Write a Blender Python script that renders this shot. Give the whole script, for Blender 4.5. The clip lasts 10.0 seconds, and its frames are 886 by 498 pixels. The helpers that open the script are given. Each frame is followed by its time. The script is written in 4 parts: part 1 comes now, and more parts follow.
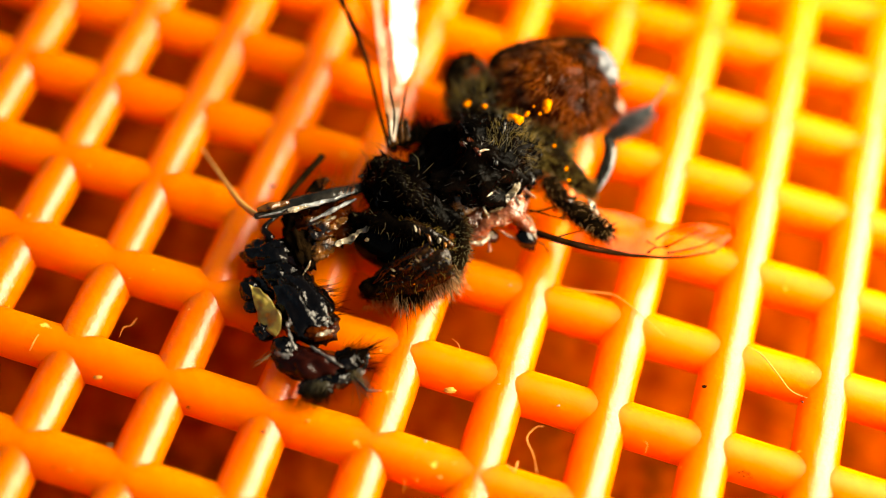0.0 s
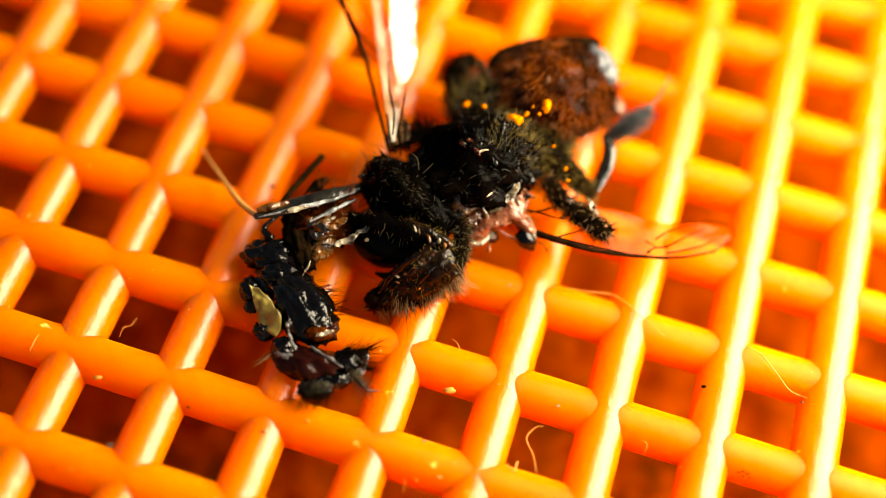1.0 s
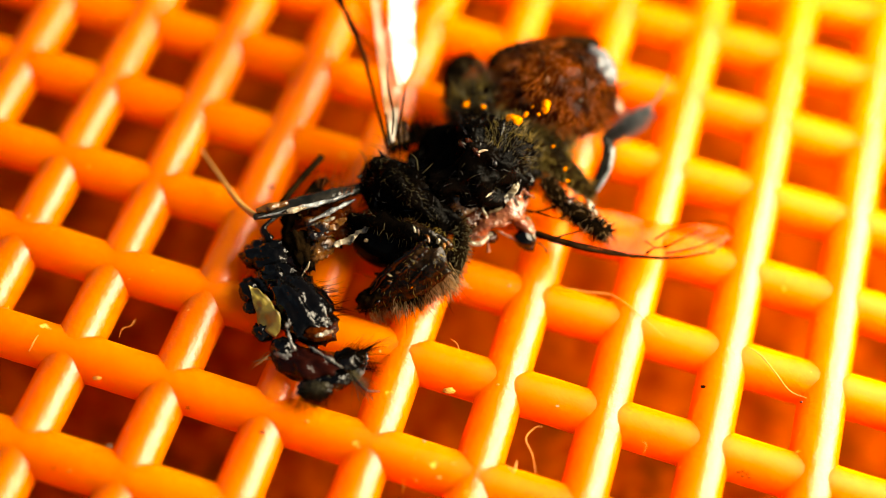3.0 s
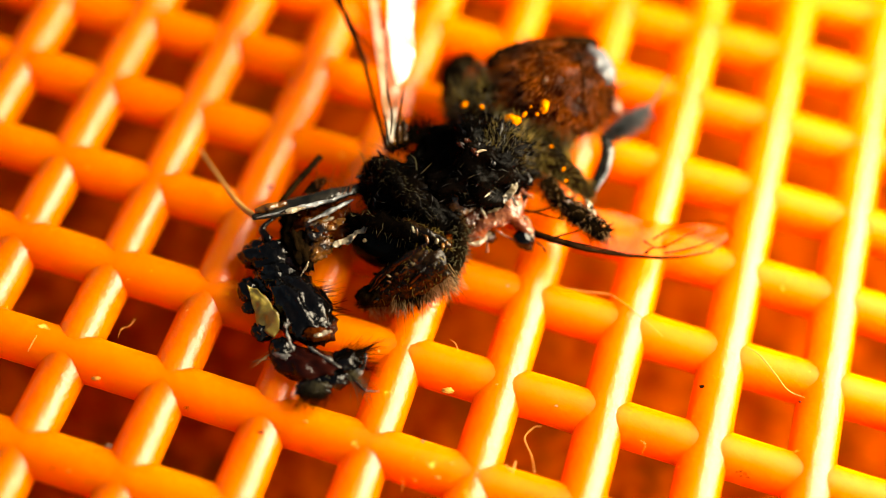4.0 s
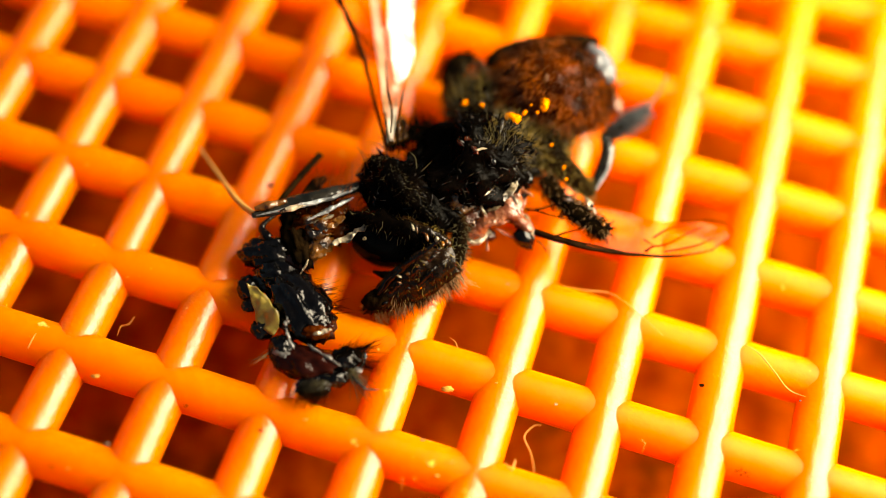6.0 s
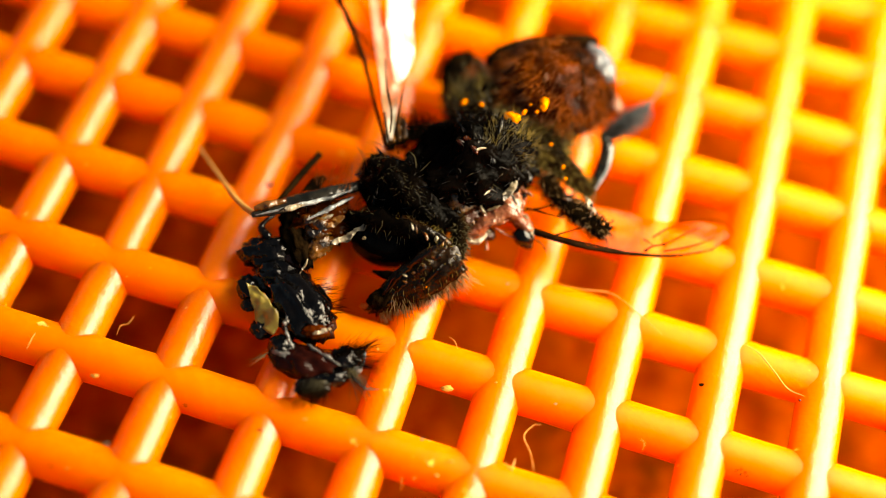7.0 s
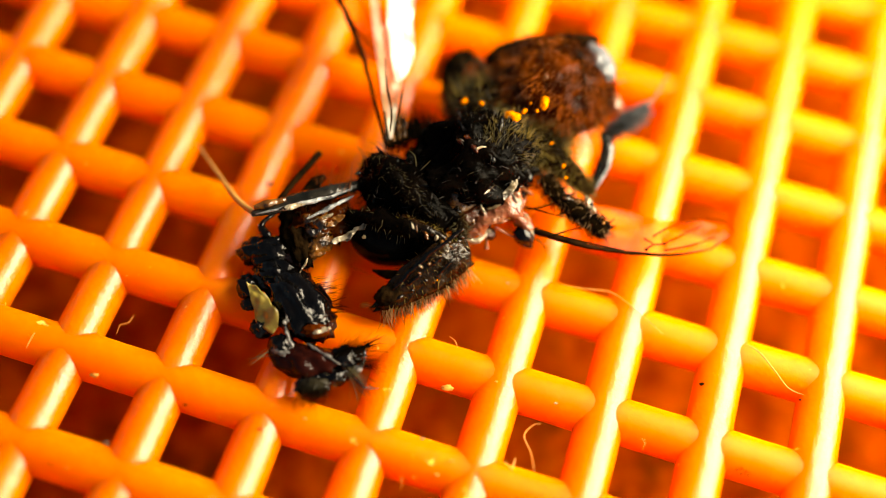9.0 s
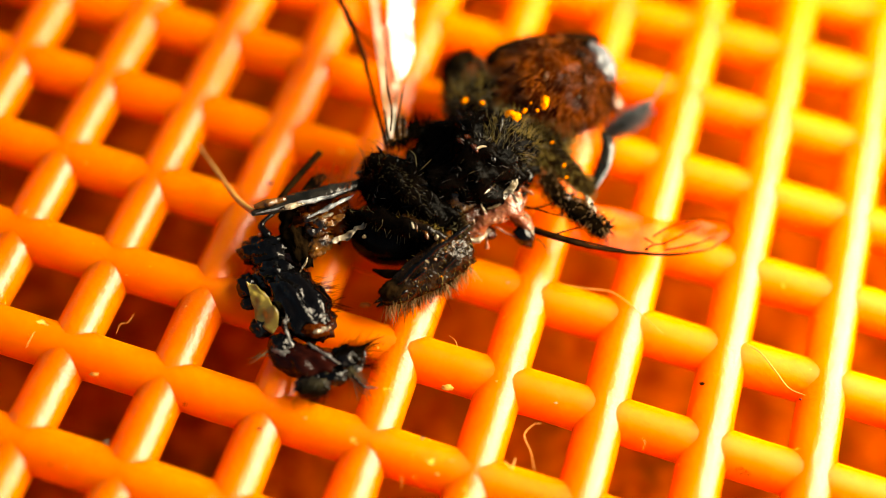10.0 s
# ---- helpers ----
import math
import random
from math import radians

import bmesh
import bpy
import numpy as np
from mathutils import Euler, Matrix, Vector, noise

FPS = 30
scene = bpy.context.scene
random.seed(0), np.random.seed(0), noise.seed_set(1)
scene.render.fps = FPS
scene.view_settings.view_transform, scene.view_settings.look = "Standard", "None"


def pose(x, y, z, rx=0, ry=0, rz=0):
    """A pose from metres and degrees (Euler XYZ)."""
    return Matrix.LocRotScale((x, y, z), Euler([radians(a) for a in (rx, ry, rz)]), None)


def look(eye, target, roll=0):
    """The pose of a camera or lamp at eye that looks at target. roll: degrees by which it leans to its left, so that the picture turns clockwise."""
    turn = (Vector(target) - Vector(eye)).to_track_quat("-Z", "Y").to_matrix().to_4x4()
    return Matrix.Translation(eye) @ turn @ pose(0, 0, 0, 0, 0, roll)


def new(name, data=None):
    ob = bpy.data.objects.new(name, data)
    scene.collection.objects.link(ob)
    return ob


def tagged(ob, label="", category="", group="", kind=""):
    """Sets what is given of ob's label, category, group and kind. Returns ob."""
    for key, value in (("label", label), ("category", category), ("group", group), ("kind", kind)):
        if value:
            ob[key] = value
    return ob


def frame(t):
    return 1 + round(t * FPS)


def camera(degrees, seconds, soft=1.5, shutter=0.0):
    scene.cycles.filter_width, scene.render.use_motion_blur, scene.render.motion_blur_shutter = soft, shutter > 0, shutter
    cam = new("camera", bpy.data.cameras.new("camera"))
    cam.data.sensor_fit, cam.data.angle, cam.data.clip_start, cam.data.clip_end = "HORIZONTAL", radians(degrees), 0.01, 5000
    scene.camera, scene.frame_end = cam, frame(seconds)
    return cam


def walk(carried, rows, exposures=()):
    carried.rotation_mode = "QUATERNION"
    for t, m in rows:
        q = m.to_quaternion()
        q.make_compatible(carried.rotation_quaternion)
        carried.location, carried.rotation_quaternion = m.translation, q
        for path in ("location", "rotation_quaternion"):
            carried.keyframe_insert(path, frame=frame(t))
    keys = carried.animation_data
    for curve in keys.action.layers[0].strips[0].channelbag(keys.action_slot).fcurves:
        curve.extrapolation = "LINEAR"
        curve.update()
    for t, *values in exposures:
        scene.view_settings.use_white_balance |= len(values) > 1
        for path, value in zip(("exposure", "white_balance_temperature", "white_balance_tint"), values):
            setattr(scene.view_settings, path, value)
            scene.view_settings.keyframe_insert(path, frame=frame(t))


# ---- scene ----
cam = camera(39.54, 10.0, soft=0.8)
cam.data.dof.use_dof = True
cam.data.dof.focus_distance = 0.0293
cam.data.dof.aperture_fstop = 21.0
WALK = [
    (0.0, pose(0.001752, -0.015192, 0.032015, 30.7001, -3.8077, 17.1379)),
    (0.5, pose(0.001755, -0.015195, 0.032036, 30.6986, -3.8041, 17.1229)),
    (1.0, pose(0.001758, -0.015200, 0.032042, 30.6980, -3.8070, 17.1274)),
    (1.5, pose(0.001758, -0.015198, 0.032032, 30.6979, -3.8096, 17.1370)),
    (2.0, pose(0.001756, -0.015193, 0.032025, 30.6965, -3.8089, 17.1325)),
    (2.5, pose(0.001756, -0.015193, 0.032037, 30.6976, -3.8055, 17.1109)),
    (4.0, pose(0.001792, -0.015189, 0.032067, 30.6965, -3.7814, 17.0402)),
    (4.5, pose(0.001793, -0.015194, 0.032064, 30.6997, -3.7962, 17.0659)),
    (5.0, pose(0.001794, -0.015195, 0.032049, 30.6967, -3.8031, 17.0779)),
    (5.5, pose(0.001797, -0.015198, 0.032027, 30.6912, -3.8155, 17.1105)),
    (7.0, pose(0.001809, -0.015201, 0.032002, 30.6810, -3.8320, 17.1085)),
    (7.5, pose(0.001806, -0.015199, 0.031988, 30.6832, -3.8270, 17.1015)),
    (8.0, pose(0.001809, -0.015199, 0.031976, 30.6832, -3.8255, 17.0953)),
    (8.5, pose(0.001811, -0.015202, 0.031968, 30.6824, -3.8290, 17.0960)),
    (9.0, pose(0.001809, -0.015203, 0.031962, 30.6818, -3.8320, 17.1038)),
    (9.5, pose(0.001806, -0.015201, 0.031950, 30.6801, -3.8371, 17.1151)),
    (10.0, pose(0.001806, -0.015201, 0.031939, 30.6761, -3.8489, 17.1339)),
]

walk(cam, WALK, [(0.0, 0.22, 8400, 8), (10.0, 0.22, 8400, 8)])

# ---- light: a broad unseen lamp added close beside the mesh, low over it, and a hazy sky ----
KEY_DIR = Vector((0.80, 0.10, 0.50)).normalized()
world = bpy.data.worlds.new("sky")
scene.world = world
world.use_nodes = True
wn = world.node_tree
sky = wn.nodes.new("ShaderNodeTexSky")
sky.sky_type = "NISHITA"
sky.sun_disc = False
sky.sun_elevation = math.asin(KEY_DIR.z)
sky.sun_rotation = math.atan2(KEY_DIR.x, KEY_DIR.y)
sky.dust_density = 5.0
sky.ozone_density = 0.0
wn.nodes["Background"].inputs["Strength"].default_value = 0.09
wn.links.new(sky.outputs["Color"], wn.nodes["Background"].inputs["Color"])
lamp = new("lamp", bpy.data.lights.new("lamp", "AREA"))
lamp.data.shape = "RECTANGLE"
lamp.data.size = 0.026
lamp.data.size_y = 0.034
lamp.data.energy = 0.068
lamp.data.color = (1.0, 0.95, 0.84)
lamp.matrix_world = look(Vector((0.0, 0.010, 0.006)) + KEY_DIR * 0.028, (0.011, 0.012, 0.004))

# ---- materials ----


def material(name, color, rough=0.4, color2=None, scale=1500.0, bump=0.0, bump_scale=4000.0, metal=0.0,
             transmission=0.0, sss=0.0, sss_radius=(0.001, 0.0004, 0.0001), spec=0.5, stain=None, stain_scale=300.0, stain_lo=0.5, stain_hi=0.72,
             coat=0.0):
    """A two-tone surface with grain, optional stains and fine relief."""
    m = bpy.data.materials.new(name)
    m.use_nodes = True
    nt = m.node_tree
    b = nt.nodes["Principled BSDF"]
    tc = nt.nodes.new("ShaderNodeTexCoord")
    n1 = nt.nodes.new("ShaderNodeTexNoise")
    n1.inputs["Scale"].default_value = scale
    n1.inputs["Detail"].default_value = 6
    nt.links.new(tc.outputs["Object"], n1.inputs["Vector"])
    ramp = nt.nodes.new("ShaderNodeValToRGB")
    ramp.color_ramp.elements[0].position = 0.35
    ramp.color_ramp.elements[1].position = 0.68
    ramp.color_ramp.elements[0].color = (*color, 1)
    ramp.color_ramp.elements[1].color = (*(color2 or color), 1)
    nt.links.new(n1.outputs["Fac"], ramp.inputs["Fac"])
    out = ramp.outputs["Color"]
    if stain:
        n2 = nt.nodes.new("ShaderNodeTexNoise")
        n2.inputs["Scale"].default_value = stain_scale
        n2.inputs["Detail"].default_value = 5
        nt.links.new(tc.outputs["Object"], n2.inputs["Vector"])
        r2 = nt.nodes.new("ShaderNodeValToRGB")
        r2.color_ramp.elements[0].position = stain_lo
        r2.color_ramp.elements[1].position = stain_hi
        nt.links.new(n2.outputs["Fac"], r2.inputs["Fac"])
        mx = nt.nodes.new("ShaderNodeMix")
        mx.data_type = "RGBA"
        nt.links.new(r2.outputs["Color"], mx.inputs["Factor"])
        nt.links.new(out, mx.inputs["A"])
        mx.inputs["B"].default_value = (*stain, 1)
        out = mx.outputs["Result"]
    nt.links.new(out, b.inputs["Base Color"])
    if bump:
        n3 = nt.nodes.new("ShaderNodeTexNoise")
        n3.inputs["Scale"].default_value = bump_scale
        n3.inputs["Detail"].default_value = 4
        nt.links.new(tc.outputs["Object"], n3.inputs["Vector"])
        bp = nt.nodes.new("ShaderNodeBump")
        bp.inputs["Strength"].default_value = 1.0
        bp.inputs["Distance"].default_value = bump
        nt.links.new(n3.outputs["Fac"], bp.inputs["Height"])
        nt.links.new(bp.outputs["Normal"], b.inputs["Normal"])
    b.inputs["Roughness"].default_value = rough
    b.inputs["Metallic"].default_value = metal
    b.inputs["Specular IOR Level"].default_value = spec
    b.inputs["Transmission Weight"].default_value = transmission
    b.inputs["Coat Weight"].default_value = coat
    b.inputs["Coat Roughness"].default_value = 0.12
    if sss:
        b.inputs["Subsurface Weight"].default_value = sss
        b.inputs["Subsurface Radius"].default_value = (1.0, 0.80, 0.15)
        b.inputs["Subsurface Scale"].default_value = sss_radius[0]
    return m


ORANGE = material("orange_plastic", (0.90, 0.114, 0.001), 0.25, (0.95, 0.140, 0.002), 500, stain=(1.0, 0.45, 0.08), stain_scale=2600, stain_lo=0.70, stain_hi=0.78, bump=0.000019, bump_scale=9000, sss=0.65, sss_radius=(0.0045, 0, 0), spec=0.42)
# Duller copy of the plastic: cross bars' missing highlights put into its finish.
DULLED = material("dulled_orange_plastic", (0.90, 0.114, 0.001), 0.55, (0.95, 0.140, 0.002), 500, stain=(1.0, 0.45, 0.10), stain_scale=3000, stain_lo=0.70, stain_hi=0.78, bump=0.000008, bump_scale=9000, sss=0.65, sss_radius=(0.0045, 0, 0), spec=0.14)
FLOOR = material("orange_brown_board", (0.22, 0.025, 0.001), 0.9, (0.52, 0.100, 0.002), 900, bump=0.00005, bump_scale=1800, stain=(0.11, 0.022, 0.001), stain_scale=480, spec=0.0)
BLACK = material("black_chitin", (0.0005, 0.0005, 0.0005), 0.05, (0.002, 0.0013, 0.001), 1500, bump=0.00008, bump_scale=2600, spec=0.25)
MAROON = material("maroon_chitin", (0.006, 0.001, 0.0005), 0.10, (0.022, 0.003, 0.001), 1400, bump=0.00003, bump_scale=2500, spec=0.12)
# Grey tone paints glints onto black edges, lumps and bristles.
GLASSY = material("glassy_glint", (0.006, 0.006, 0.006), 0.05, (0.15, 0.145, 0.14), 4200, bump=0.00010, bump_scale=4500)
# Bluish-white tone stands in for highlights along the legs.
SHEEN = material("painted_sheen", (0.05, 0.055, 0.06), 0.08, (0.50, 0.54, 0.56), 2600, bump=0.00016, bump_scale=3400)
FORELEG = material("glossy_dark_grey_leg", (0.003, 0.003, 0.002), 0.14, (0.018, 0.016, 0.012), 1600, bump=0.00008, bump_scale=2600, spec=0.3)
FOOT = material("thin_amber_foot", (0.28, 0.13, 0.025), 0.4, (0.50, 0.26, 0.07), 1300)
# Blue-grey base imitates the sheen on the black end plate.
PLATE = material("end_plate_sheen", (0.030, 0.034, 0.040), 0.34, (0.09, 0.10, 0.115), 1500, bump=0.00003, bump_scale=4000, spec=0.4)
HAIR_OLIVE = material("olive_gold_hair", (0.015, 0.011, 0.002), 0.45, (0.22, 0.15, 0.03), 1300, spec=0.1)
DOME = material("smooth_black_dome", (0.0008, 0.0008, 0.0008), 0.12, (0.0015, 0.0015, 0.0015), 1500, bump=0.00001, bump_scale=3000, spec=0.04)
DULL = material("dull_black_chitin", (0.002, 0.0015, 0.001), 0.6, (0.012, 0.006, 0.002), 2500, bump=0.00008, bump_scale=4500, spec=0.0)
BROWN = material("red_brown_chitin", (0.012, 0.003, 0.001), 0.22, (0.060, 0.011, 0.002), 1600, bump=0.00006, bump_scale=3000, stain=(0.006, 0.003, 0.002), stain_scale=900, spec=0.3)
AMBER = material("amber_tissue", (0.035, 0.011, 0.002), 0.20, (0.20, 0.075, 0.010), 1800, bump=0.00012, bump_scale=3400, stain=(0.004, 0.002, 0.001), stain_scale=1500, stain_lo=0.47, stain_hi=0.60)
PINK = material("torn_pink_tissue", (0.10, 0.022, 0.008), 0.06, (0.30, 0.115, 0.060), 1500, bump=0.00022, bump_scale=3000, sss=0.3, sss_radius=(0.0003, 0, 0), stain=(0.025, 0.006, 0.003), stain_scale=1500)
# Serves dry tissue, and white gloss painted on as scraps and splinters.
PALE = material("pale_tissue_or_gloss", (0.10, 0.070, 0.035), 0.14, (0.38, 0.33, 0.24), 3200, bump=0.00016, bump_scale=3600, stain=(0.02, 0.012, 0.006), stain_scale=3000, stain_lo=0.52, stain_hi=0.60)
OLIVE = material("olive_yellow_plate", (0.12, 0.085, 0.012), 0.35, (0.30, 0.23, 0.045), 1500, bump=0.00006, bump_scale=2500, stain=(0.05, 0.03, 0.006), stain_scale=1500)
POLLEN = material("orange_pollen", (0.55, 0.13, 0.001), 0.8, (0.75, 0.21, 0.003), 6000, bump=0.00003, bump_scale=9000, spec=0.0)
SATIN = material("satin_black_chitin", (0.0005, 0.0004, 0.0003), 0.22, (0.002, 0.0012, 0.0008), 1800, bump=0.00007, bump_scale=2600, spec=0.012)
HAIR_BLACK = material("black_hair", (0.0006, 0.0005, 0.0003), 0.5, (0.005, 0.003, 0.0015), 900, spec=0.0)
HAIR_GREY = material("grey_olive_hair", (0.010, 0.008, 0.004), 0.4, (0.095, 0.08, 0.04), 900, spec=0.06)
RUST = material("dark_rust_chitin", (0.012, 0.002, 0.0002), 0.16, (0.080, 0.014, 0.0005), 1200, bump=0.00008, bump_scale=3000, spec=0.035, stain=(0.004, 0.0015, 0.0005), stain_scale=700)
HAIR_BLUE = material("blue_grey_hair", (0.005, 0.006, 0.007), 0.4, (0.055, 0.062, 0.066), 900, spec=0.1)
HAIR_RUST = material("rust_hair", (0.010, 0.0015, 0.0002), 0.35, (0.30, 0.060, 0.001), 1800, spec=0.12)
HAIR_TAN = material("tan_hair", (0.12, 0.065, 0.022), 0.4, (0.32, 0.19, 0.075), 900, spec=0.3)
VEIN = material("wing_vein", (0.005, 0.0025, 0.001), 0.8, (0.022, 0.009, 0.003), 2500, spec=0.0)
LEG_BROWN = material("brown_hairy_chitin", (0.003, 0.0015, 0.0005), 0.16, (0.016, 0.007, 0.002), 1500, bump=0.00010, bump_scale=3500, spec=0.20)
FIBRE = material("pale_fibre", (0.45, 0.16, 0.02), 0.5, (0.62, 0.28, 0.06), 2000, spec=0.2)

# ---- building helpers: everything below is modelled in millimetres ----
MM = 0.001
ORIGIN = {}


def thing(name, base, label, category, **tags):
    ob = new(name)
    ob.empty_display_size = 0.002
    ob.location = Vector(base) * MM
    ORIGIN[name] = Vector(base)
    ORIGIN[ob.name] = Vector(base)
    return tagged(ob, label, category, **tags)


def part(name, bm, mat, parent=None, label="", base=None, smooth=True):
    """Links a bmesh given in world millimetres as one mesh object under its thing or part."""
    at = ORIGIN[parent.name] if parent else Vector((0, 0, 0))
    own = Vector(base) if base else at
    me = bpy.data.meshes.new(name)
    for v in bm.verts:
        v.co = (v.co - own) * MM
    if smooth:
        for fc in bm.faces:
            fc.smooth = True
    bm.to_mesh(me)
    bm.free()
    me.materials.append(mat)
    ob = new(name, me)
    if parent:
        ob.parent = parent
        ob.location = (own - at) * MM
    ORIGIN[ob.name] = own
    return tagged(ob, label) if label else ob


def axes(d):
    """An orthogonal frame whose first axis runs along d."""
    x = Vector(d).normalized()
    y = Vector((0, 0, 1)).cross(x)
    if y.length < 1e-4:
        y = Vector((0, 1, 0))
    y.normalize()
    return x, y, x.cross(y)


def lump(bm, p, q, w, h, amp=0.06, freq=1.2, seed=0, level=4, roll=0.0, pinch=0.0):
    """An uneven ellipsoid whose long axis runs from p to q; w and h are its half widths."""
    p, q = Vector(p), Vector(q)
    c, half = (p + q) / 2, (q - p).length / 2
    x, y, z = axes(q - p)
    y, z = y * math.cos(roll) + z * math.sin(roll), z * math.cos(roll) - y * math.sin(roll)
    got = bmesh.ops.create_icosphere(bm, subdivisions=level, radius=1.0)
    for v in got["verts"]:
        n = v.co.copy()
        k = 1 - pinch * n.x
        s = 1 + amp * noise.fractal(n * freq * 2 + Vector((seed * 7.3, seed * 3.1, seed)), 0.9, 2.1, 3)
        v.co = c + (x * n.x * half + y * n.y * w * k + z * n.z * h * k) * s
    return bm


def smooth_path(pts, n):
    """Points along a smooth curve through pts."""
    pts = [Vector(p) for p in pts]
    if len(pts) == 2:
        return [pts[0].lerp(pts[1], i / n) for i in range(n + 1)]
    ext = [pts[0] * 2 - pts[1]] + pts + [pts[-1] * 2 - pts[-2]]
    out = []
    for k in range(n + 1):
        u = k / n * (len(pts) - 1)
        i = min(int(u), len(pts) - 2)
        f = u - i
        a, b, c, d = ext[i:i + 4]
        out.append(0.5 * ((2 * b) + (c - a) * f + (2 * a - 5 * b + 4 * c - d) * f * f + (3 * b - a - 3 * c + d) * f ** 3))
    return out


def tube(bm, pts, radii, n=16, sides=10, amp=0.0, freq=3.0, seed=0, flat=1.0):
    """A tapered tube along a curve through pts, closed at both ends."""
    path = smooth_path(pts, n)
    rings = []
    m = len(radii) - 1
    for k, c in enumerate(path):
        d = path[min(k + 1, n)] - path[max(k - 1, 0)]
        x, y, z = axes(d)
        u = k / n * m
        i = min(int(u), m - 1)
        r = radii[i] * (1 - (u - i)) + radii[i + 1] * (u - i)
        ring = []
        for s in range(sides):
            a = 2 * math.pi * s / sides
            o = y * math.cos(a) + z * math.sin(a) * flat
            rr = r * (1 + amp * noise.fractal(c * freq + o + Vector((seed, 0, seed)), 0.7, 2.0, 3)) if amp else r
            ring.append(bm.verts.new(c + o * rr))
        rings.append(ring)
    for a, b in zip(rings, rings[1:]):
        for s in range(sides):
            bm.faces.new((a[s], a[(s + 1) % sides], b[(s + 1) % sides], b[s]))
    bm.faces.new(rings[0][::-1])
    bm.faces.new(rings[-1])
    return bm


def surface(bm, n, seed, keep=None):
    """n random places on a bmesh with their normals."""
    rng = random.Random(seed)
    bm.normal_update()
    bm.faces.ensure_lookup_table()
    area = np.cumsum([fc.calc_area() for fc in bm.faces])
    out = []
    tries = 0
    while len(out) < n and tries < n * 20:
        tries += 1
        fc = bm.faces[int(np.searchsorted(area, rng.random() * area[-1]))]
        vs = [v.co for v in fc.verts]
        a, b = rng.random(), rng.random()
        if a + b > 1:
            a, b = 1 - a, 1 - b
        p = vs[0] + (vs[1] - vs[0]) * a + (vs[2] - vs[0]) * b
        if keep is None or keep(p, fc.normal):
            out.append((p, fc.normal.copy()))
    return out


def hair(name, roots, length, mat, parent, lean=(0, 0, 0), spread=0.35, bend=(0, 0, -0.3), radius=0.010, seed=1, label="", clump=0.0, lock=9):
    """A coat of single tapering hairs with bent joints, matted into locks by clump."""
    rng = np.random.RandomState(seed)
    if not roots:
        return None
    p = np.array([r[0][:] for r in roots])
    d = np.array([r[1][:] for r in roots]) + np.array(lean) + rng.normal(0, spread, (len(roots), 3))
    d /= np.linalg.norm(d, axis=1)[:, None]
    n = len(p)
    ln = length * rng.uniform(0.45, 1.25, (n, 1))
    bd = np.array(bend) * rng.uniform(0.4, 1.6, (n, 1)) + rng.normal(0, 0.12, (n, 3))
    tip = p + d * ln + bd * ln
    if clump and n > lock * 2:
        lead = rng.choice(n, max(2, n // lock), replace=False)
        near = np.argmin(((p[:, None, :] - p[None, lead, :]) ** 2).sum(2), 1)
        pull = (tip[lead][near] - tip) * clump * rng.uniform(0.6, 1.1, (n, 1))
        pull = pull - np.maximum(0, np.linalg.norm(pull, axis=1)[:, None] - ln * 0.9) * pull / (np.linalg.norm(pull, axis=1)[:, None] + 1e-9)
        bd = bd + pull / ln
    side = np.cross(d, rng.normal(0, 1, (n, 3)))
    side /= np.linalg.norm(side, axis=1)[:, None] + 1e-9
    other = np.cross(d, side)
    rad = radius * 0.62 * rng.uniform(0.6, 1.3, (n, 1))
    verts = []
    for u, w in ((-0.08, 1.0), (0.35, 0.85), (0.7, 0.55)):
        c = p + d * ln * u + bd * ln * u * abs(u)
        for a in (0, 2.094, 4.189):
            verts.append(c + (side * math.cos(a) + other * math.sin(a)) * rad * w)
    verts.append(p + d * ln + bd * ln)
    v = np.stack(verts, 1).reshape(-1, 3)
    at = np.array(ORIGIN[parent.name][:])
    v = (v - at) * MM
    faces = []
    for i in range(n):
        o = i * 10
        for k in (0, 3):
            for s in range(3):
                t = (s + 1) % 3
                faces.append((o + k + s, o + k + t, o + k + 3 + t, o + k + 3 + s))
        for s in range(3):
            faces.append((o + 6 + s, o + 6 + (s + 1) % 3, o + 9))
    me = bpy.data.meshes.new(name)
    me.from_pydata(v.tolist(), [], faces)
    me.polygons.foreach_set("use_smooth", [True] * len(me.polygons))
    me.materials.append(mat)
    ob = new(name, me)
    ob.parent = parent
    ORIGIN[ob.name] = ORIGIN[parent.name]
    return tagged(ob, label) if label else ob


# ---- ground under the mesh ----
def ground():
    bm = bmesh.new()
    bmesh.ops.create_grid(bm, x_segments=8, y_segments=8, size=900)
    ob = part("ground", bm, FLOOR, None, "orange-brown board lying under the plastic mesh")
    return tagged(ob, kind="structure", category="ground")


ground()

# ---- plastic mesh ----
PITCH = 2.5
AXIS = 5.0
XS = [(i - 4.5) * PITCH for i in range(-4, 13)]
YS = [(j - 1.0) * PITCH for j in range(-4, 9)]
R_LONG, R_CROSS, FILLET = 0.575, 0.575, 0.05


